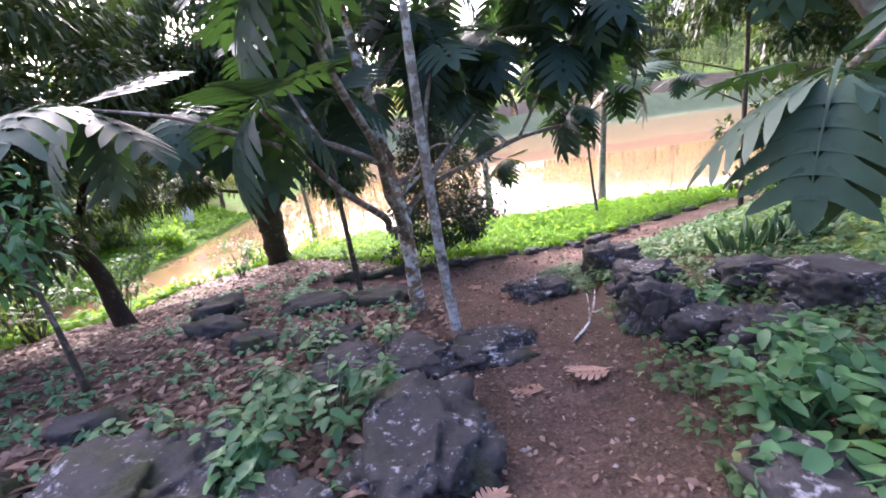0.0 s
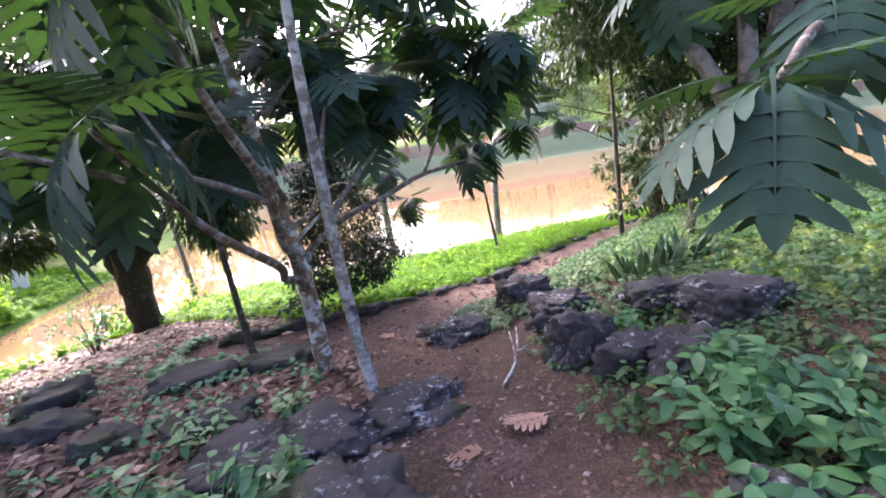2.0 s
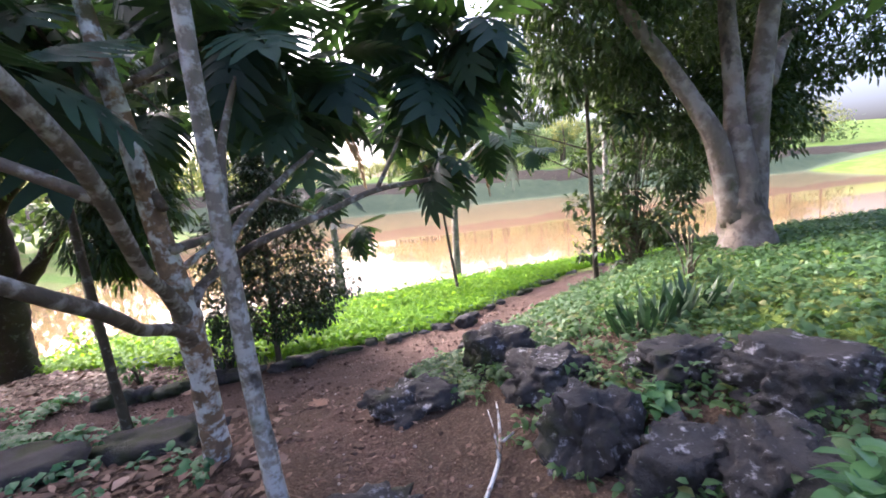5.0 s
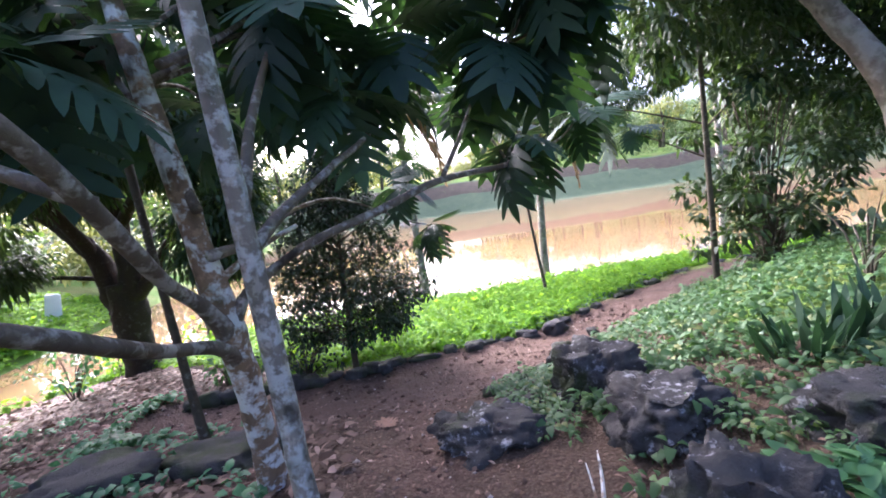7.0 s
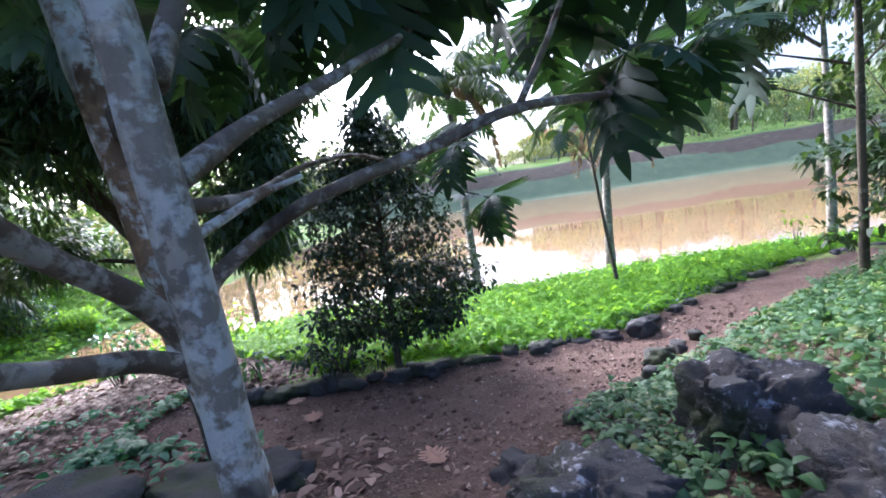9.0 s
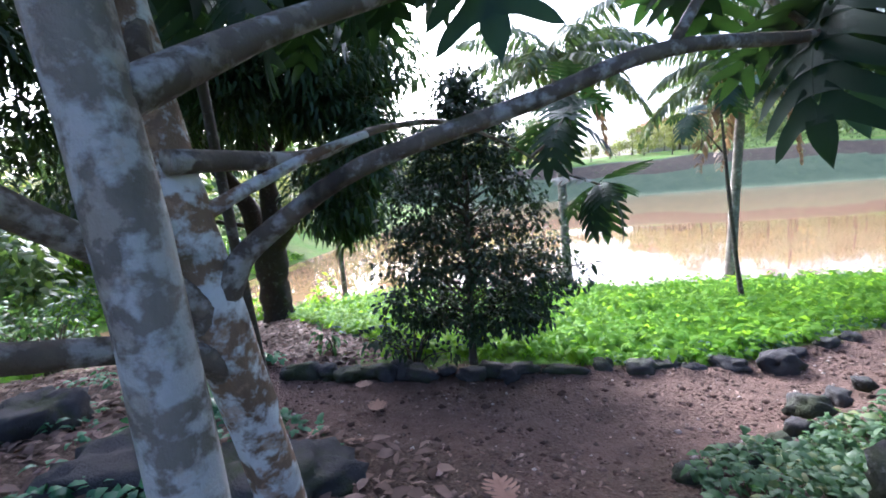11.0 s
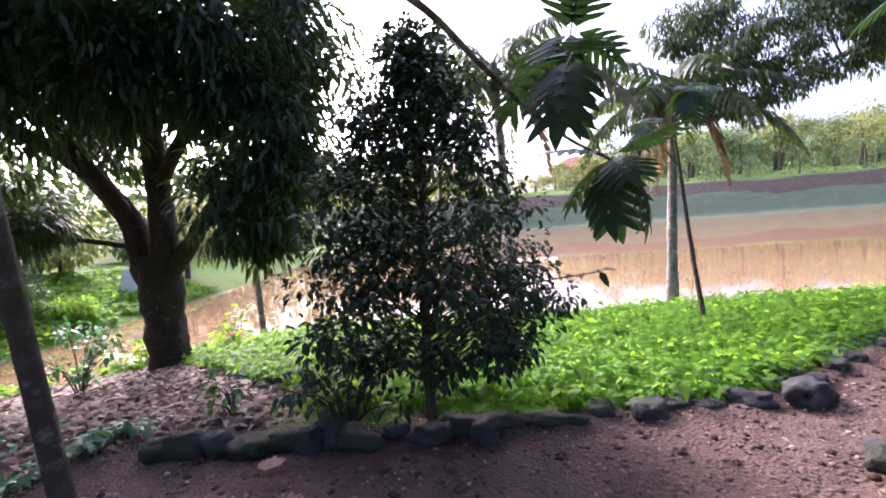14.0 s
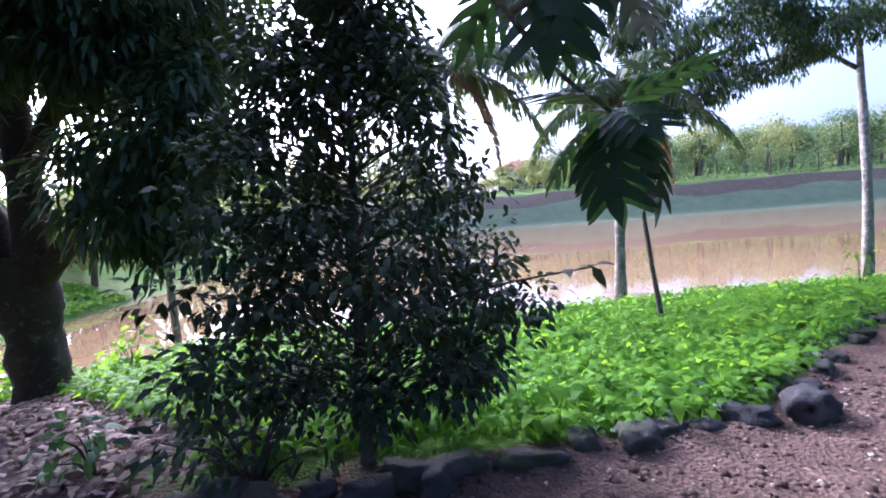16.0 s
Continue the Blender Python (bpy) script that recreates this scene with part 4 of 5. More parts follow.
def bushy(name, label, x, y, height, wide, n, mat, leaf, per=26, seed=0, category="shrub", group="", low=0.3):
    """A loose shrub: a few bent stems and clumps of leaves about their ends."""
    r = np.random.default_rng(seed)
    z = float(lie(x, y))
    e = base(name, x, y, z, label, category, group)
    tips = []
    for k in range(n):
        a, rr = r.uniform(0, 2 * math.pi), wide * math.sqrt(r.uniform(0.05, 1))
        tip = (x + rr * math.cos(a), y + rr * math.sin(a), z + height * r.uniform(low, 1.0))
        tips.append(tip)
        v, f = tube_data([(x + 0.1 * rr * math.cos(a), y + 0.1 * rr * math.sin(a), z - 0.05, 0.012), (x + 0.4 * rr * math.cos(a), y + 0.4 * rr * math.sin(a), z + 0.6 * (tip[2] - z), 0.009), (*tip, 0.003)], 5, 3, 0)
        part_of(e, mesh_object("stem", v, f, M_thin_bark))
    c, d = clumps(tips, np.full(len(tips), leaf * 1.5), per)
    leaf_cloud("foliage", c, d + np.array([0, 0, 0.25]), r.uniform(0.75, 1.15, len(c)) * leaf, leaf * 0.42, mat, e, 0.3)
    return e


young = base("sapling", -2.65, 3.95, ground_at(-2.65, 3.95), "young thin-stemmed sapling with bluish leaves among the rocks", "sapling")
limb("stem", [(-2.65, 3.95, 1.85, 0.03), (-2.7, 3.97, 2.4, 0.022), (-2.85, 4.05, 3.1, 0.016), (-2.95, 4.1, 3.7, 0.006)], M_thin_bark, young, 8)
yt = [(-2.9, 4.0, 3.1), (-3.1, 4.15, 3.3), (-2.75, 4.25, 3.4), (-3.0, 3.9, 3.55), (-2.9, 4.1, 3.8), (-3.2, 4.3, 3.7), (-2.6, 4.0, 3.2), (-2.8, 3.8, 2.85), (-3.05, 4.3, 2.95)]
for p_ in yt:
    limb("twig", [(-2.84, 4.05, p_[2] - 0.2, 0.008), (*p_, 0.003)], M_thin_bark, young, 5)
c, d = clumps(yt, np.full(len(yt), 0.2), 22)
leaf_cloud("foliage", c, d, RNG.uniform(0.1, 0.16, len(c)), 0.055, M_shrub, young, 0.35)
bushy("shrub", "leafy green shrub at the edge of the clearing", -6.6, 5.4, 1.5, 0.9, 26, M_herb, 0.13, 26, 72)
bushy("shrub", "leafy green shrub at the edge of the clearing", -7.4, 7.4, 1.8, 1.0, 30, M_herb, 0.14, 26, 73)
bushy("shrub", "leafy green shrub at the edge of the clearing", -7.6, 9.4, 1.4, 1.0, 28, M_herb, 0.14, 26, 74)
bushy("shrub", "bluish broad-leaved shrub by the water", -5.6, 11.0, 0.9, 0.6, 14, M_shrub, 0.12, 18, 75)
bushy("weed_plant", "tall broad-leaved weed beside the mango trunk", -5.9, 12.6, 0.8, 0.35, 7, M_grass, 0.17, 9, 76, "plant")
bushy("weed_plant", "tall broad-leaved weed beside the mango trunk", -4.3, 12.7, 0.85, 0.4, 8, M_grass, 0.17, 9, 77, "plant")
bushy("weed_plant", "low weed seedling in the leaf litter", -1.9, 9.0, 0.35, 0.2, 5, M_herb, 0.12, 7, 78, "plant")
bushy("bush_sprout", "low dark leafy sprouts at the foot of the bush", -0.75, 8.65, 0.5, 0.45, 18, M_bush_leaf, 0.1, 16, 79, "bush")
bushy("shrub", "thin bare-stemmed shrub with few dark leaves", 4.55, 6.2, 0.95, 0.5, 7, M_bush_leaf, 0.11, 7, 80)
bushy("bush", "tall dense dark-leaved bush behind the big tree", 6.2, 9.0, 3.5, 1.0, 70, M_mango_leaf, 0.15, 60, 81, "bush", "", 0.06)
bushy("weed_plant", "spindly seedling in the shore weeds", 8.2, 13.6, 0.9, 0.2, 5, M_grass, 0.12, 7, 82, "plant")

for k, (x, y, h_, w_, n_) in enumerate(((-0.98, 3.67, 0.3, 0.3, 12), (-0.71, 3.12, 0.32, 0.28, 12), (-0.44, 3.46, 0.34, 0.28, 12), (-0.23, 3.85, 0.28, 0.2, 8), (-0.58, 2.78, 0.3, 0.22, 9), (-0.35, 4.83, 0.22, 0.18, 6), (-0.93, 4.69, 0.25, 0.25, 7), (-1.75, 3.33, 0.25, 0.25, 7))):
    herb(x, y, h_, w_, n_ + 3, 0.105, "low herb with grey-green leaves between the rocks", 90 + k)
for k, (x, y, h_, w_, n_) in enumerate(((1.95, 2.9, 0.36, 0.22, 9), (2.05, 3.25, 0.34, 0.2, 8), (1.72, 2.5, 0.26, 0.18, 7), (2.4, 2.95, 0.34, 0.25, 9), (2.15, 2.5, 0.32, 0.22, 8), (2.35, 3.35, 0.34, 0.22, 7), (2.39, 4.59, 0.25, 0.16, 5), (2.66, 2.58, 0.4, 0.3, 10))):
    herb(x, y, h_, w_, n_ + 4, 0.118, "bright green broad-leaved herb beside the trail", 110 + k)


def blades(name, label, x, y, n, tall, mat, seed):
    """A tuft of stiff upright blades."""
    r = np.random.default_rng(seed)
    z = float(lie(x, y))
    e = base(name, x, y, z, label, "plant")
    a = r.uniform(0, 2 * math.pi, n)
    rr = 0.16 * np.sqrt(r.uniform(0, 1, n))
    c = np.stack([x + rr * np.cos(a) * 1.6, y + rr * np.sin(a), np.full(n, z - 0.03)], 1)
    d = np.stack([0.35 * np.cos(a), 0.35 * np.sin(a), np.ones(n)], 1) + r.normal(0, 0.1, (n, 3))
    tall_each = r.uniform(0.6, 1.1, n) * tall
    for k in range(n):
        v, q, t = leaves_arrays(c[k:k + 1], d[k:k + 1], tall_each[k:k + 1], 0.055, 0.08)
        part_of(e, fast_mesh("blade", v, q, t, mat))
    return e


for k, (x, y) in enumerate(((3.3, 5.5), (3.58, 5.6), (3.85, 5.55))):
    blades("agave", "dark stiff-leaved tuft among the ground herbs", x, y, 26, 0.42, M_agave, 130 + k)


for k, (x, y, hh, ww, m_, lf) in enumerate(((-13.6, 12.7, 1.6, 0.9, M_herb, 0.2), (-14.2, 14.7, 1.5, 1.0, M_grass, 0.2), (-13.2, 16.1, 1.1, 0.8, M_herb, 0.18), (-15.2, 16.7, 1.8, 1.1, M_tree_leaf, 0.2), (-15.6, 13.5, 2.2, 1.2, M_tree_leaf, 0.22), (-12.2, 17.1, 0.7, 0.6, M_grass, 0.16), (-16.6, 18.7, 1.5, 1.1, M_herb, 0.2), (-17.4, 15.7, 2.4, 1.3, M_tree_leaf, 0.22), (-7.8, 6.3, 1.7, 1.0, M_tree_leaf, 0.18))):
    bushy("shrub", "leafy pale green shrub on the bank", x, y, hh, ww, 34, m_, lf, 26, 140 + k, "shrub", "", 0.12)
e_palm = base("palm_tree", -13.4, 15.0, float(lie(-13.4, 15.0)), "young palm with arching fronds among shrubs", "palm")
limb("trunk", [(-13.4, 15.0, 0.3, 0.18), (-13.4, 15.0, 1.4, 0.13), (-13.38, 15.0, 2.4, 0.1)], M_palm_bark, e_palm, 12)
for k in range(9):
    frond(e_palm, (-13.38, 15.0, 2.4), k * 137.5, 1.2 - 0.12 * k, 1.9, 1.1 + 0.05 * k, M_palm_leaf, 400 + k)
limb("sprig", [(0.2, 8.7, 1.95, 0.012), (0.65, 8.45, 2.1, 0.008), (1.1, 8.2, 2.2, 0.004)], M_thin_bark, bush, 6)
sp = np.array([(0.65, 8.45, 2.1), (0.8, 8.37, 2.13), (0.9, 8.31, 2.15), (1.0, 8.25, 2.18), (1.1, 8.2, 2.2), (1.1, 8.2, 2.2), (1.05, 8.22, 2.19)])
for p_, d_ in zip(sp, np.array([(1, 0, 0.3), (0.4, -1, -0.2), (1, 0.3, 0.2), (-0.2, -1, 0.1), (1, -0.5, 0.25), (0.3, -0.6, -0.7), (0.9, 0.5, 0.1)])):
    leaf_cloud("leaf", p_[None], d_[None], 0.11, 0.045, M_bush_leaf, bush, 0.2)
stick = base("stick", 1.61, 4.78, ground_at(1.61, 4.78), "pale forked dry stick lying by the rocks", "stick")
zs = ground_at(1.61, 4.78)
limb("shaft", [(1.32, 4.43, ground_at(1.32, 4.43) + 0.015, 0.012), (1.52, 4.68, zs + 0.05, 0.012), (1.62, 4.88, zs + 0.14, 0.009), (1.67, 5.03, zs + 0.2, 0.004)], M_white_bark, stick, 6)
limb("fork", [(1.57, 4.76, zs + 0.09, 0.009), (1.69, 4.80, zs + 0.12, 0.006), (1.77, 4.88, zs + 0.08, 0.003)], M_white_bark, stick, 6)
limb("fork", [(1.52, 4.68, zs + 0.05, 0.009), (1.55, 4.80, zs + 0.16, 0.006), (1.57, 4.93, zs + 0.22, 0.003)], M_white_bark, stick, 6)


# ---- rocks ----
def rock(x, y, sx, sy, sz, seed, label="dark weathered rock with pale lichen, half sunk in soil", sink=0.42, turn=0.0, sub=4, group="rocks on the slope", mat=None, name="rock"):
    bm = bmesh.new()
    bmesh.ops.create_icosphere(bm, subdivisions=sub, radius=1.0)
    o = Vector((seed * 3.7, seed * 1.3, 0))
    for v in bm.verts:
        p = v.co.copy()
        a = 0.42 * noise.noise(p * 1.2 + o) + 0.36 * (0.5 - abs(noise.noise(p * 2.1 + o))) + 0.24 * (0.4 - abs(noise.noise(p * 4.3 + o))) + 0.17 * (0.4 - abs(noise.noise(p * 9 + o))) + 0.08 * noise.noise(p * 19 + o)
        cell = noise.cell(p * 1.7 + o) * 0.10 + noise.cell(p * 3.9 + o) * 0.03
        q = p * (0.74 + a + cell)
        q.z = min(q.z, 0.72 + 0.12 * noise.noise(p * 2 + o))
        v.co = (q.x * sx, q.y * sy, q.z * sz)
    me = bpy.data.meshes.new(name)
    bm.to_mesh(me)
    bm.free()
    me.polygons.foreach_set("use_smooth", [True] * len(me.polygons))
    me.materials.append(mat or M_rock)
    ob = new(name, me)
    ob.matrix_world = pose(x, y, float(lie(x, y)) + sz * (1 - 2 * sink) * 0.5, 0, 0, turn)
    return tagged(ob, label, "rock", group)


for k, (x, y, sx, sy, sz, tn) in enumerate(((0.19, 3.06, 0.44, 0.6, 0.26, 10), (-1.25, 2.69, 0.62, 0.5, 0.26, 20), (-0.35, 2.58, 0.3, 0.25, 0.2, 0), (2.17, 6.12, 0.36, 0.30, 0.48, 0), (1.27, 5.79, 0.38, 0.28, 0.24, -15), (2.31, 5.48, 0.42, 0.34, 0.26, 30),
                                              (1.99, 4.50, 0.26, 0.26, 0.42, 0), (2.98, 4.78, 0.38, 0.3, 0.26, 10), (3.11, 4.14, 0.42, 0.36, 0.30, -20), (2.17, 4.06, 0.22, 0.25, 0.30, 40), (1.78, 2.40, 0.3, 0.3, 0.20, 0), (2.44, 3.81, 0.3, 0.25, 0.25, 60))):
    rock(x, y, sx, sy, sz, k + 1, turn=tn, sub=5)
for k, (x, y, sx, sy, sz, tn) in enumerate(((0.55, 4.38, 0.45, 0.34, 0.16, 15), (0.01, 4.29, 0.4, 0.35, 0.22, -10), (-0.53, 4.25, 0.4, 0.32, 0.2, 30), (-1.07, 4.99, 0.5, 0.35, 0.22, 12), (-1.83, 5.00, 0.42, 0.3, 0.24, -20), (-1.65, 6.27, 0.75, 0.45, 0.30, 10), (-0.75, 6.36, 0.6, 0.4, 0.26, -8),
                                              (-2.73, 5.70, 0.55, 0.4, 0.25, 0), (-3.45, 6.79, 0.5, 0.4, 0.42, 0), (-2.37, 3.54, 0.35, 0.3, 0.22, 0), (1.00, 6.18, 0.22, 0.2, 0.2, 0), (1.63, 6.37, 0.2, 0.18, 0.16, 0), (-2.29, 2.76, 0.45, 0.4, 0.22, 0))):
    rock(x, y, sx * (1.0 if k < 3 else 0.8), sy * (1.0 if k < 3 else 0.8), sz, k + 13, sink=0.5 if k < 3 else 0.62, turn=tn, sub=5 if k < 3 else 4, mat=M_rock if k < 3 else M_edge_stone)
edge_stones = [(-2.00, 8.25), (-1.78, 8.28), (-1.56, 8.30), (-1.36, 8.32), (-1.15, 8.34), (-0.95, 8.37), (-0.74, 8.40), (-0.53, 8.43), (-0.34, 8.46), (-0.12, 8.49), (0.10, 8.52), (0.34, 8.56), (0.52, 8.58), (0.85, 8.65), (1.17, 8.72), (1.50, 8.79), (1.80, 8.83), (2.10, 8.86), (2.42, 8.89), (2.76, 8.93)]
for k, (x, y) in enumerate(edge_stones):
    tall = 0.12 if x < -0.4 else (0.12 if x in (2.76, 0.52) else 0.08)
    rock(x + 0.06 * math.sin(k * 5.1), y + 0.05 * math.sin(k * 3.3), 0.16 + 0.06 * math.sin(k * 2.1), 0.11 + 0.03 * math.sin(k * 4.7), tall * (1 + 0.3 * math.sin(k * 7.7)), 60 + k, "dark mossy stone edging the lower side of the path", 0.45 if x < -0.5 else 0.52, 25 * math.sin(k * 1.7), 3, "stones edging the path", M_edge_stone)
for k, (x, y, r_) in enumerate(((2.53, 7.92, 0.15), (2.31, 7.58, 0.11), (2.08, 7.34, 0.1), (2.80, 8.12, 0.1), (1.77, 7.05, 0.12), (3.12, 8.40, 0.09), (1.45, 6.81, 0.1))):
    rock(x, y, r_, r_ * 0.8, r_ * 0.8, 90 + k, "small dark stone edging the upper side of the path", 0.3, 30 * k, 3, "stones edging the path", M_edge_stone)
for k in range(15):
    t = k / 14
    x = 3.0 + 6.0 * t + 0.15 * math.sin(k * 2.9)
    y = float(np.interp(x, [3.0, 3.6, 4.8, 6.1, 9.0], [9.15, 9.62, 10.4, 11.05, 11.55]))
    rock(x, y, 0.16 + 0.05 * math.sin(k * 1.9), 0.09, 0.07, 120 + k, "low dark stone edging the lower side of the path", 0.42, 30 + 20 * math.sin(k), 3, "stones edging the path", M_edge_stone)


# ---- fallen leaves, litter, pebbles ----
for k, (x, y, hd, sc) in enumerate(((0.71, 2.56, 200, 1.0), (1.42, 3.85, 100, 0.95), (3.29, 4.14, 60, 1.0), (-0.66, 7.48, 20, 0.6), (-0.84, 7.04, 80, 0.55), (-0.53, 6.99, 140, 0.45), (0.94, 3.69, 60, 0.75), (0.55, 6.39, 30, 0.7), (-1.02, 7.93, 10, 0.6), (-0.98, 3.23, 50, 0.6), (0.50, 2.61, 320, 0.7))):
    z = ground_at(x, y)
    ob = new("fallen_leaf", DEAD_KINDS[k % 2])
    sl = (float(lie(x, y + 0.2)) - float(lie(x, y - 0.2))) / 0.4
    ob.matrix_world = pose(x, y, z + 0.025, math.degrees(math.atan(sl)), 0, 0) @ pose(0, 0, 0, 0, 0, hd) @ Matrix.Scale(sc, 4)
    tagged(ob, "large dry pinkish-brown lobed leaf lying on the soil", "fallen leaf", "fallen leaves")


def scatter(n, x0, x1, y0, y1, keep, seed):
    """Places on the ground in a rectangle, those that keep() lets stand."""
    r = np.random.default_rng(seed)
    x, y = r.uniform(x0, x1, n), r.uniform(y0, y1, n)
    ok = r.uniform(0, 1, n) < keep(x, y)
    x, y = x[ok], y[ok]
    z = lie(x, y) + np.array([0.05 * noise.noise(Vector((a * 1.1, b * 1.1, 3.0))) + 0.02 * noise.noise(Vector((a * 4.5, b * 4.5, 1.0))) for a, b in zip(x, y)])
    z = z - 0.05 * np.clip((nearness(x, y, PATH_LINE) - 0.5) * 6, 0, 1)
    return np.stack([x, y, z], 1)


def trodden(x, y):
    return np.maximum(nearness(x, y, PATH_LINE), nearness(x, y, TRAIL_LINE))


def litter(name, pts, lo, hi, mat, label, seed):
    r = np.random.default_rng(seed)
    n = len(pts)
    a = r.uniform(0, 2 * math.pi, n)
    d = np.stack([np.cos(a), np.sin(a), r.uniform(-0.05, 0.35, n)], 1)
    v, q, t = leaves_arrays(pts + np.array([0, 0, 0.012]), d, r.uniform(lo, hi, n), r.uniform(lo, hi, n) * 0.45, 0.15)
    return tagged(fast_mesh(name, v, q, t, mat), label, "leaf litter", kind="stuff")


litter("leaf_litter", scatter(46000, -9.5, 0.4, -3.5, 12.8, lambda x, y: (trodden(x, y) < 0.5) * np.where(y > 8.6, (x < -1.2) * (y < 10.2 - 0.75 * np.clip(x + 2, -3.4, 1)) * 1.0, 0.6) * np.clip((x + 9.5) / 3, 0, 1) * np.clip((y + 3.5) / 4, 0, 1), 5), 0.06, 0.17, M_litter, "dry brown leaf litter on the slope and under the mango", 6)
litter("leaf_litter", scatter(4200, -0.2, 3.5, 0.5, 7.0, lambda x, y: np.where(trodden(x, y) > 0.5, 0.8, 0.35), 7), 0.02, 0.07, M_litter, "small chips of dry leaf on the trail", 8)
litter("leaf_litter", scatter(1500, -2.4, 7.0, 6.8, 11, lambda x, y: (nearness(x, y, PATH_LINE) > 0.48) * 0.6, 9), 0.015, 0.06, M_litter, "small chips of dry leaf on the path", 10)


def pebbles(pts, lo, hi, label, seed, mat=None):
    r = np.random.default_rng(seed)
    octa = np.array([(1, 0, 0), (0, 1, 0), (-1, 0, 0), (0, -1, 0), (0, 0, 0.7), (0, 0, -0.7)], float)
    f = np.array([(0, 1, 4), (1, 2, 4), (2, 3, 4), (3, 0, 4), (1, 0, 5), (2, 1, 5), (3, 2, 5), (0, 3, 5)])
    n = len(pts)
    s = (lo + (hi - lo) * r.uniform(0, 1, n) ** 3)[:, None, None]
    v = pts[:, None, :] + octa[None] * s * r.uniform(0.6, 1.3, (n, 6, 1))
    t = (np.arange(n)[:, None, None] * 6 + f[None]).reshape(-1, 3)
    return tagged(fast_mesh("pebbles", v.reshape(-1, 3), np.zeros((0, 4), int), t, mat or M_pebble, True), label, "pebbles", kind="stuff")


M_pebble = leaf_material("pebble", (0.07, 0.048, 0.036), (0.26, 0.18, 0.14), (0.1, 0.1, 0.1), 0.0, 0.9, odd=(0.42, 0.36, 0.32), spec=0.2)
pebbles(scatter(17000, -2.5, 4.0, 1.0, 9.2, lambda x, y: (trodden(x, y) > 0.45) * 0.9, 11), 0.004, 0.03, "small stones and clods on the trodden soil", 12)
M_clod = leaf_material("soil_clod", (0.05, 0.031, 0.024), (0.13, 0.085, 0.066), (0.1, 0.1, 0.1), 0.0, 0.95, spec=0.1)
pebbles(scatter(5200, -2.5, 4.5, 5.5, 9.6, lambda x, y: (trodden(x, y) > 0.45) * np.array([0.35 + 1.1 * noise.noise(Vector((a * 2.2, b * 2.2, 7.0))) for a, b in zip(x, y)]), 31), 0.008, 0.042, "dark clods of soil on the path", 32, M_clod)
pebbles(scatter(1200, 3.5, 8.0, 8.0, 11.2, lambda x, y: (nearness(x, y, PATH_LINE) > 0.5) * 0.8, 13), 0.006, 0.022, "small stones on the path", 14)


# ---- ground plants ----
def carpet(name, pts, height, leaf, per, mat, label, seed, up=0.5):
    """Many low plants, each with a few leaves about a short stalk."""
    r = np.random.default_rng(seed)
    n = len(pts)
    c = np.repeat(pts, per, 0)
    a = r.uniform(0, 2 * math.pi, n * per)
    hh = np.repeat(r.uniform(0.5, 1.2, n) * height, per) * r.uniform(0.35, 1.0, n * per)
    c = c + np.stack([0.25 * leaf * np.cos(a), 0.25 * leaf * np.sin(a), hh], 1)
    d = np.stack([np.cos(a), np.sin(a), r.uniform(-0.2, up, n * per)], 1)
    L = leaf * r.uniform(0.6, 1.25, n * per)
    v, q, t = leaves_arrays(c, d, L, L * 0.55, 0.35)
    stalk_v = np.stack([pts + np.array([-0.004, 0, -0.02]), pts + np.array([0.004, 0, -0.02]), pts + np.concatenate([r.normal(0, 0.01, (n, 2)), np.full((n, 1), height * 0.8)], 1)], 1).reshape(-1, 3)
    st = np.arange(n * 3).reshape(-1, 3) + len(v)
    return tagged(fast_mesh(name, np.concatenate([v, stalk_v]), q, np.concatenate([t, st]), mat), label, "ground plants", kind="stuff")


def on_shore(x, y):
    lower = np.interp(x, [-2.5, -1, 0.5, 1.55, 2.8], [8.35, 8.5, 8.72, 8.92, 9.02]) + np.clip(0.6 * (x - 2.6), 0, 2.6)
    return ((y > lower) & (lie(x, y) > 0.06) & ~((x < -1.2) & (y < 9.9 - 0.75 * np.clip(x + 2, -3.2, 1))) & (trodden(x, y) < 0.42)) * 1.0


carpet("shore_weeds", scatter(19000, -9.0, 13.0, 8.4, 16.5, on_shore, 15), 0.17, 0.11, 6, M_grass, "bright green broad-leaved weeds covering the shore", 16)
carpet("shore_weeds", scatter(3400, -9.0, 13.0, 8.4, 16.5, on_shore, 17), 0.31, 0.13, 7, M_grass, "taller bright green weeds on the shore", 18)


def on_bank(x, y):
    fade = np.clip((x - 1.1 - 0.28 * np.clip(6.5 - y, 0, 4) * (y > 4)) / 1.3, 0, 1)
    return np.clip(fade, 0.0, 1.0) * np.clip((y + 3.5) / 3, 0, 1) * np.clip((12.5 - x) / 2, 0, 1) * (trodden(x, y) < 0.44) * (y < 9.3 + np.clip(0.55 * (x - 2.2), 0, 2.4))


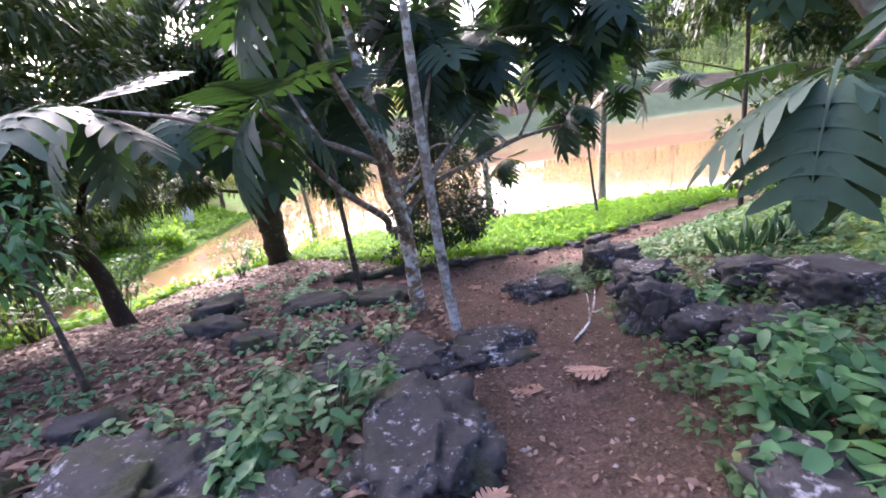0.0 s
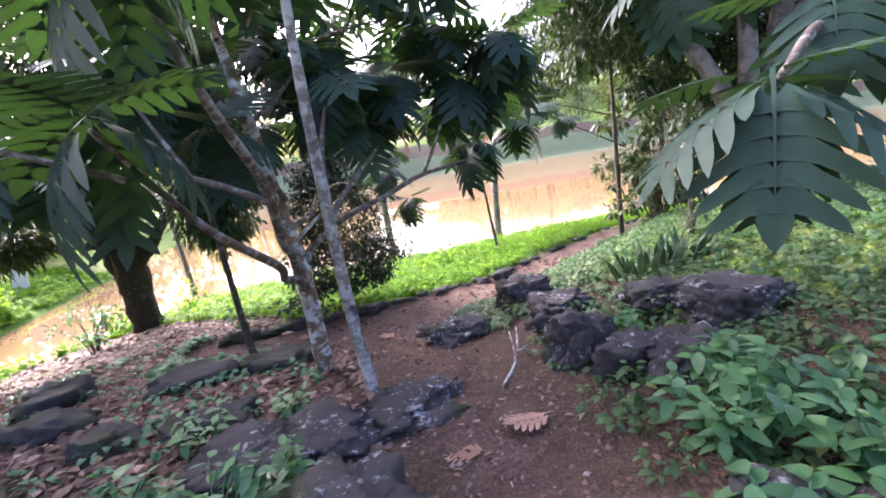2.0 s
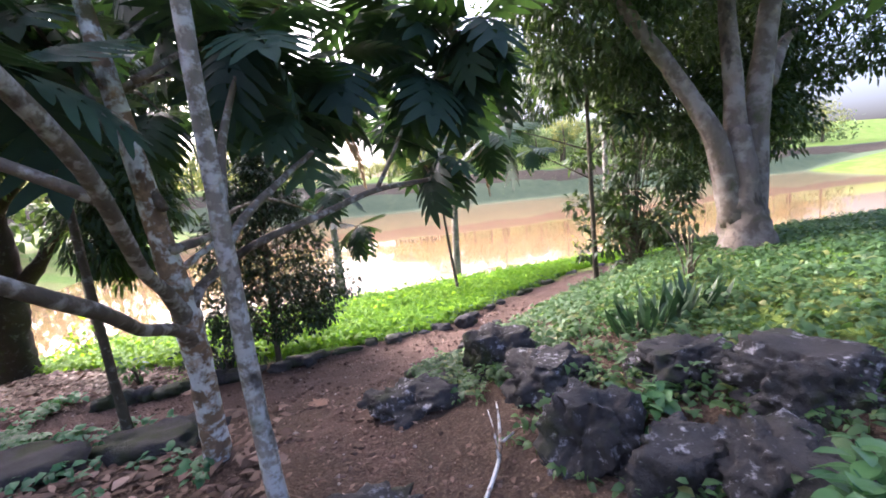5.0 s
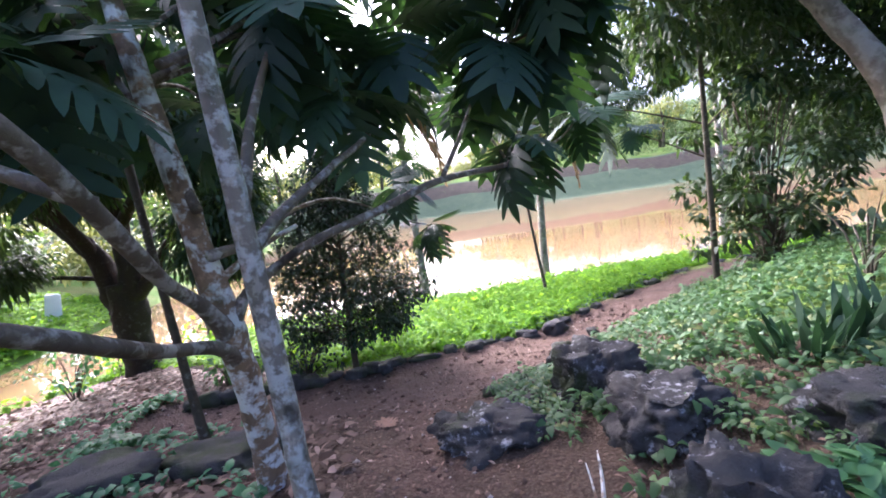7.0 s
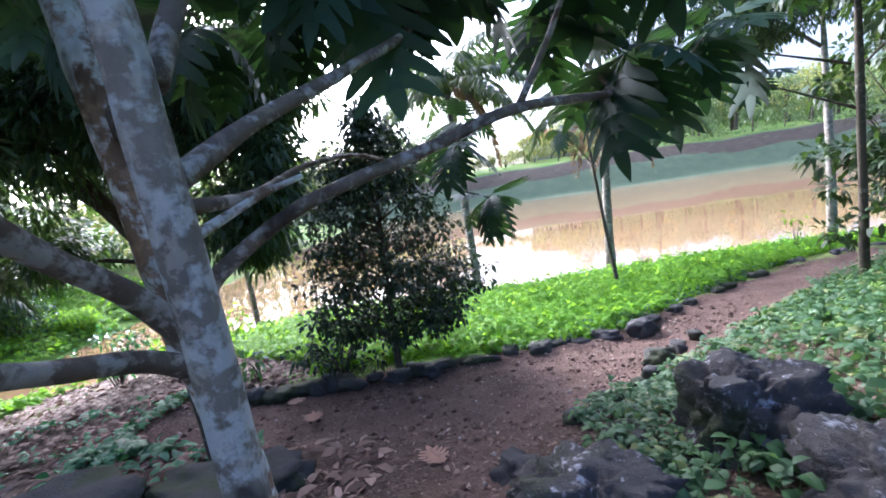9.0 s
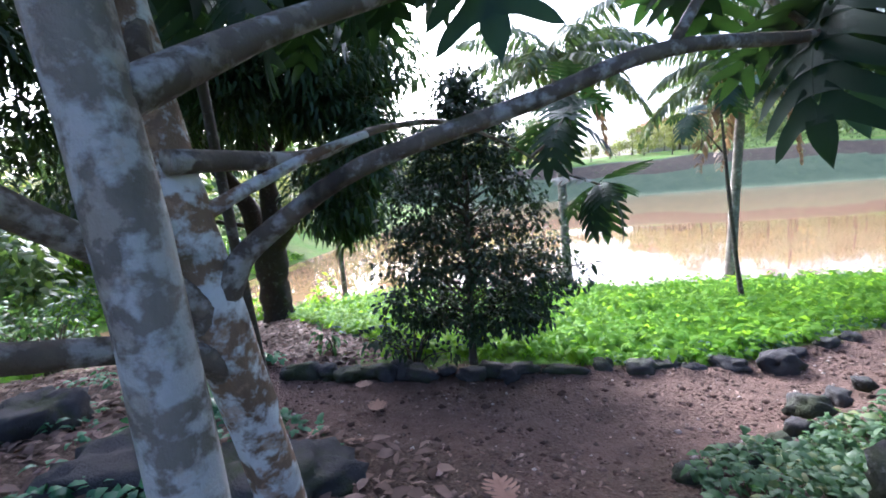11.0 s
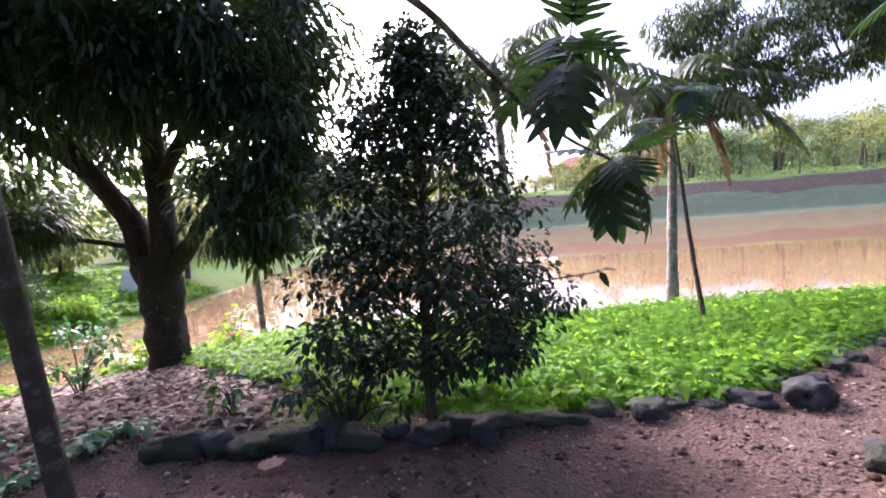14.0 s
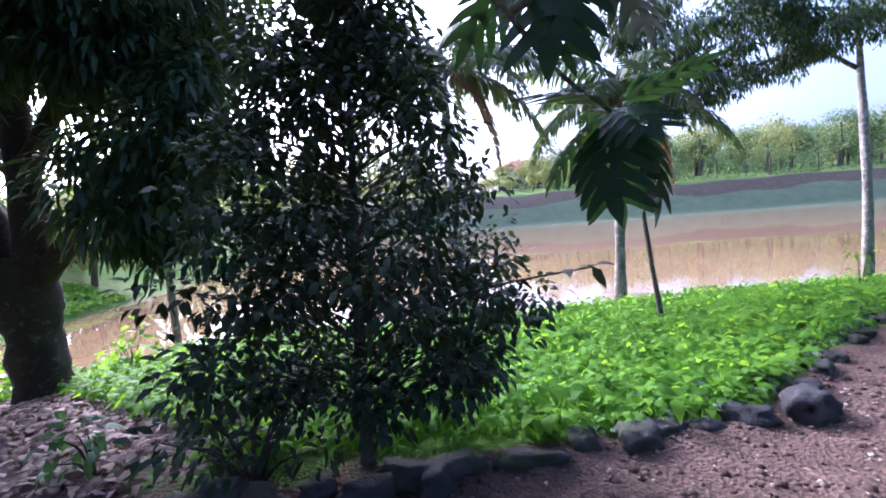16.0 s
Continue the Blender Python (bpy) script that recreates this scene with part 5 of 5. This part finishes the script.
carpet("ground_herbs", scatter(22000, 1.0, 12.5, -3.5, 11.0, on_bank, 19), 0.09, 0.066, 6, M_herb, "low green herbs covering the slope beside the path", 20)
carpet("ground_herbs", scatter(3600, 1.0, 12.5, -3.5, 11.0, on_bank, 21), 0.16, 0.09, 6, M_herb, "taller green herbs on the slope", 22)
carpet("ground_herbs", scatter(900, 0.9, 2.6, 5.8, 8.1, lambda x, y: (trodden(x, y) < 0.46) * 0.9, 23), 0.1, 0.06, 6, M_herb, "small herbs on the shoulder of the path", 24)
carpet("ground_herbs", scatter(900, -5.0, -0.2, 2.0, 8.6, lambda x, y: (trodden(x, y) < 0.4) * np.array([0.5 + 1.2 * noise.noise(Vector((a, b, 0))) for a, b in zip(x, y)]), 25), 0.1, 0.09, 6, M_shrub, "scattered small herbs among the litter", 26)


carpet("ground_herbs", scatter(700, -2.6, 0.2, 7.0, 8.5, lambda x, y: (trodden(x, y) < 0.5) * 0.8, 35), 0.12, 0.1, 6, M_shrub, "low herbs along the stones beside the path", 36)
carpet("bank_weeds", scatter(5500, -17.0, -7.5, 6.0, 24.0, lambda x, y: (lie(x, y) > 0.05) * 0.9, 27), 0.25, 0.2, 6, M_grass, "pale green weeds on the bank at the pond's end", 28)


# ---- the far side of the pond ----
def far_tree(x, y, height, wide, seed, mat, label, leaf=0.45, n=34):
    z = float(lie(x, y))
    e = base("tree", x, y, z, label, "tree", "trees beyond the pond")
    limb("trunk", [(x, y, z - 0.3, 0.035 * height), (x + 0.03 * height, y, z + 0.35 * height, 0.025 * height), (x, y, z + 0.75 * height, 0.008 * height)], M_thin_bark, e, 7)
    pts = crown_points((x, y, z + 0.62 * height), (wide, wide, 0.38 * height), n, seed)
    c, d = clumps(pts, np.full(len(pts), wide * 0.32), 40)
    leaf_cloud("crown", c, d, RNG.uniform(0.7, 1.2, len(c)) * leaf, leaf * 0.5, mat, e, 0.3)
    return e


M_far_leaf = leaf_material("far_leaf", (0.05, 0.09, 0.04), (0.12, 0.17, 0.07), (0.2, 0.3, 0.08), 0.3, 0.6)
M_far_light = leaf_material("far_light_leaf", (0.10, 0.14, 0.04), (0.24, 0.27, 0.08), (0.4, 0.42, 0.1), 0.35, 0.6)
r_far = random.Random(5)
for k in range(16):
    x = 30 + k * 7.0 + r_far.uniform(-1.5, 1.5)
    far_tree(x, 100 - 0.03 * x + r_far.uniform(-0.5, 4), r_far.uniform(4.0, 7.0), r_far.uniform(1.8, 3.2), 200 + k, M_far_leaf, "small tree on the lawn beyond the pond", 0.3, 18)
for k in range(34):
    x = 32 + k * 4.6 + r_far.uniform(-3, 3)
    y = 110 + r_far.uniform(0, 18)
    far_tree(x, y, r_far.uniform(10.0, 15.0) * (1.3 if k % 4 == 1 else 1.0), r_far.uniform(4.4, 7.2), 230 + k, M_far_leaf if k % 3 else M_far_light, "leafy tree beyond the lawn across the pond", 0.7)
for k in range(9):
    x = 2 + k * 3.8 + r_far.uniform(-1.5, 1.5)
    far_tree(x, 99 + r_far.uniform(0, 16), r_far.uniform(3.4, 5.6), r_far.uniform(1.8, 3.0), 260 + k, M_far_light, "low pale green tree across the pond", 0.4, 22)
for k in range(16):
    x = -70 + k * 4.6 + r_far.uniform(-2, 2)
    far_tree(x, 100 + r_far.uniform(0, 16), r_far.uniform(9, 15), r_far.uniform(3.6, 6.0), 280 + k, M_far_light if k % 2 else M_far_leaf, "tall leafy tree across the pond", 0.6)
for k, (x, y) in enumerate(((-15, 17), (-17, 21), (-18, 13), (-14.5, 25), (-19, 28), (-21, 18), (-13, 11), (-16, 8), (-20, 34))):
    far_tree(x, y, r_far.uniform(2.4, 4.4), r_far.uniform(1.4, 2.4), 300 + k, M_far_light if k % 2 else M_tree_leaf, "leafy tree on the bank of the pond's end", 0.32)


def woods(name, spots, leaf, per, mat, label, seed):
    c, d = clumps(spots, np.full(len(spots), leaf * 3.2), per)
    ob = leaf_cloud(name, c, d, RNG.uniform(0.7, 1.2, len(c)) * leaf, leaf * 0.55, mat)
    return tagged(ob, label, "woods", kind="stuff")


hx = RNG.uniform(35, 230, 1500)
hy = RNG.uniform(130, 260, 1500)
ok = hx / hy > 0.29
woods("far_woods", np.stack([hx, hy, lie(hx, hy) + RNG.uniform(0.5, 9.5, 1500)], 1)[ok], 1.5, 24, M_far_leaf, "wooded hillside beyond the pond", 1)
lx, ly = RNG.uniform(-150, 4, 900), RNG.uniform(112, 180, 900)
woods("far_woods", np.stack([lx, ly, lie(lx, ly) + RNG.uniform(0.2, 4.5, 900) + np.where(lx < 0, RNG.uniform(0, 4, 900), 0)], 1), 1.3, 22, M_far_light, "pale green woods across the pond", 4)
ang = np.concatenate([RNG.uniform(math.pi * 0.62, math.pi * 2.02, 900), RNG.uniform(-0.3, 0.2, 150)])
rad = RNG.uniform(38, 52, len(ang))
rx, ry = rad * np.cos(ang), 5 + rad * np.sin(ang)
woods("far_woods", np.stack([rx, ry, lie(rx, ry) + RNG.uniform(0, 9, len(ang))], 1), 0.9, 22, M_tree_leaf, "woods around the clearing", 2)
bx_, by_ = RNG.uniform(-5, 140, 260), RNG.uniform(85, 95, 260)
woods("bank_weeds", np.stack([bx_, by_, lie(bx_, by_) + 0.12], 1), 0.16, 16, M_far_leaf, "tufts of weeds on the far bank", 5)
sx_, sy_ = RNG.uniform(28, 140, 200), RNG.uniform(96, 99, 200)
woods("hedge", np.stack([sx_, sy_ - 0.03 * sx_, lie(sx_, sy_) + RNG.uniform(0.1, 1.0, 200)], 1), 0.3, 22, M_far_leaf, "low hedge along the lawn across the pond", 3)


def house(x, y, w, d, h, turn, label):
    """A plain house: walls, hipped roof, panes with frames."""
    z = float(lie(x, y))
    e = base("house", x, y, z, label, "house")
    m = pose(x, y, z, 0, 0, turn)

    def box(name, cx, cy, cz, ax, ay, az, mat, lab="", parent=None):
        v = [m @ Vector((cx + sx * ax / 2, cy + sy * ay / 2, cz + sz * az / 2)) for sx in (-1, 1) for sy in (-1, 1) for sz in (-1, 1)]
        f = [(0, 1, 3, 2), (4, 6, 7, 5), (0, 4, 5, 1), (2, 3, 7, 6), (0, 2, 6, 4), (1, 5, 7, 3)]
        return part_of(parent or e, mesh_object(name, v, f, mat, False), lab)

    box("wall", 0, 0, h / 2 - 0.2, w, d, h + 0.4, M_plaster)
    o = 0.7
    v = [m @ Vector(p) for p in ((-w / 2 - o, -d / 2 - o, h), (w / 2 + o, -d / 2 - o, h), (w / 2 + o, d / 2 + o, h), (-w / 2 - o, d / 2 + o, h), (-w / 2 + d / 2, 0, h + 0.36 * d), (w / 2 - d / 2, 0, h + 0.36 * d))]
    part_of(e, mesh_object("roof", v, [(0, 1, 5, 4), (1, 2, 5), (2, 3, 4, 5), (3, 0, 4), (3, 2, 1, 0)], M_roof, False), "red clay roof")
    for k in range(4):
        for lv in range(2):
            f = box("window", -w / 2 + w * (k + 0.5) / 4, -d / 2 - 0.05, 1.6 + 2.9 * lv, 1.2, 0.12, 1.3, M_white_post)
            box("pane", -w / 2 + w * (k + 0.5) / 4, -d / 2 - 0.12, 1.6 + 2.9 * lv, 0.98, 0.04, 1.1, M_dark_glass, "", f)
    return e


for k, (x, y) in enumerate(((21, 116), (24, 119), (27, 117), (30, 120), (33, 117), (28, 113), (19, 112), (32, 112), (36, 121))):
    far_tree(x, y, r_far.uniform(5.8, 7.8), r_far.uniform(1.9, 2.7), 330 + k, M_far_light, "low pale green tree before the house across the pond", 0.4, 22)
house(29, 130, 14, 9, 5.8, -10, "pale two-storey house with a red roof across the pond")

bm = bmesh.new()
bmesh.ops.create_cube(bm, size=1.0)
for v in bm.verts:
    v.co = Vector((v.co.x * (0.5 - 0.08 * v.co.z), v.co.y * 0.16, v.co.z * 1.1))
bmesh.ops.bevel(bm, geom=bm.edges[:], offset=0.04, segments=2, affect="EDGES")
me = bpy.data.meshes.new("marker_post")
bm.to_mesh(me)
bm.free()
me.materials.append(M_white_post)
mk = new("marker_post", me)
mk.matrix_world = pose(-13.6, 20.6, float(lie(-13.6, 20.6)) + 0.5, 0, 8, 35)
tagged(mk, "white painted marker post on the grassy bank", "post")
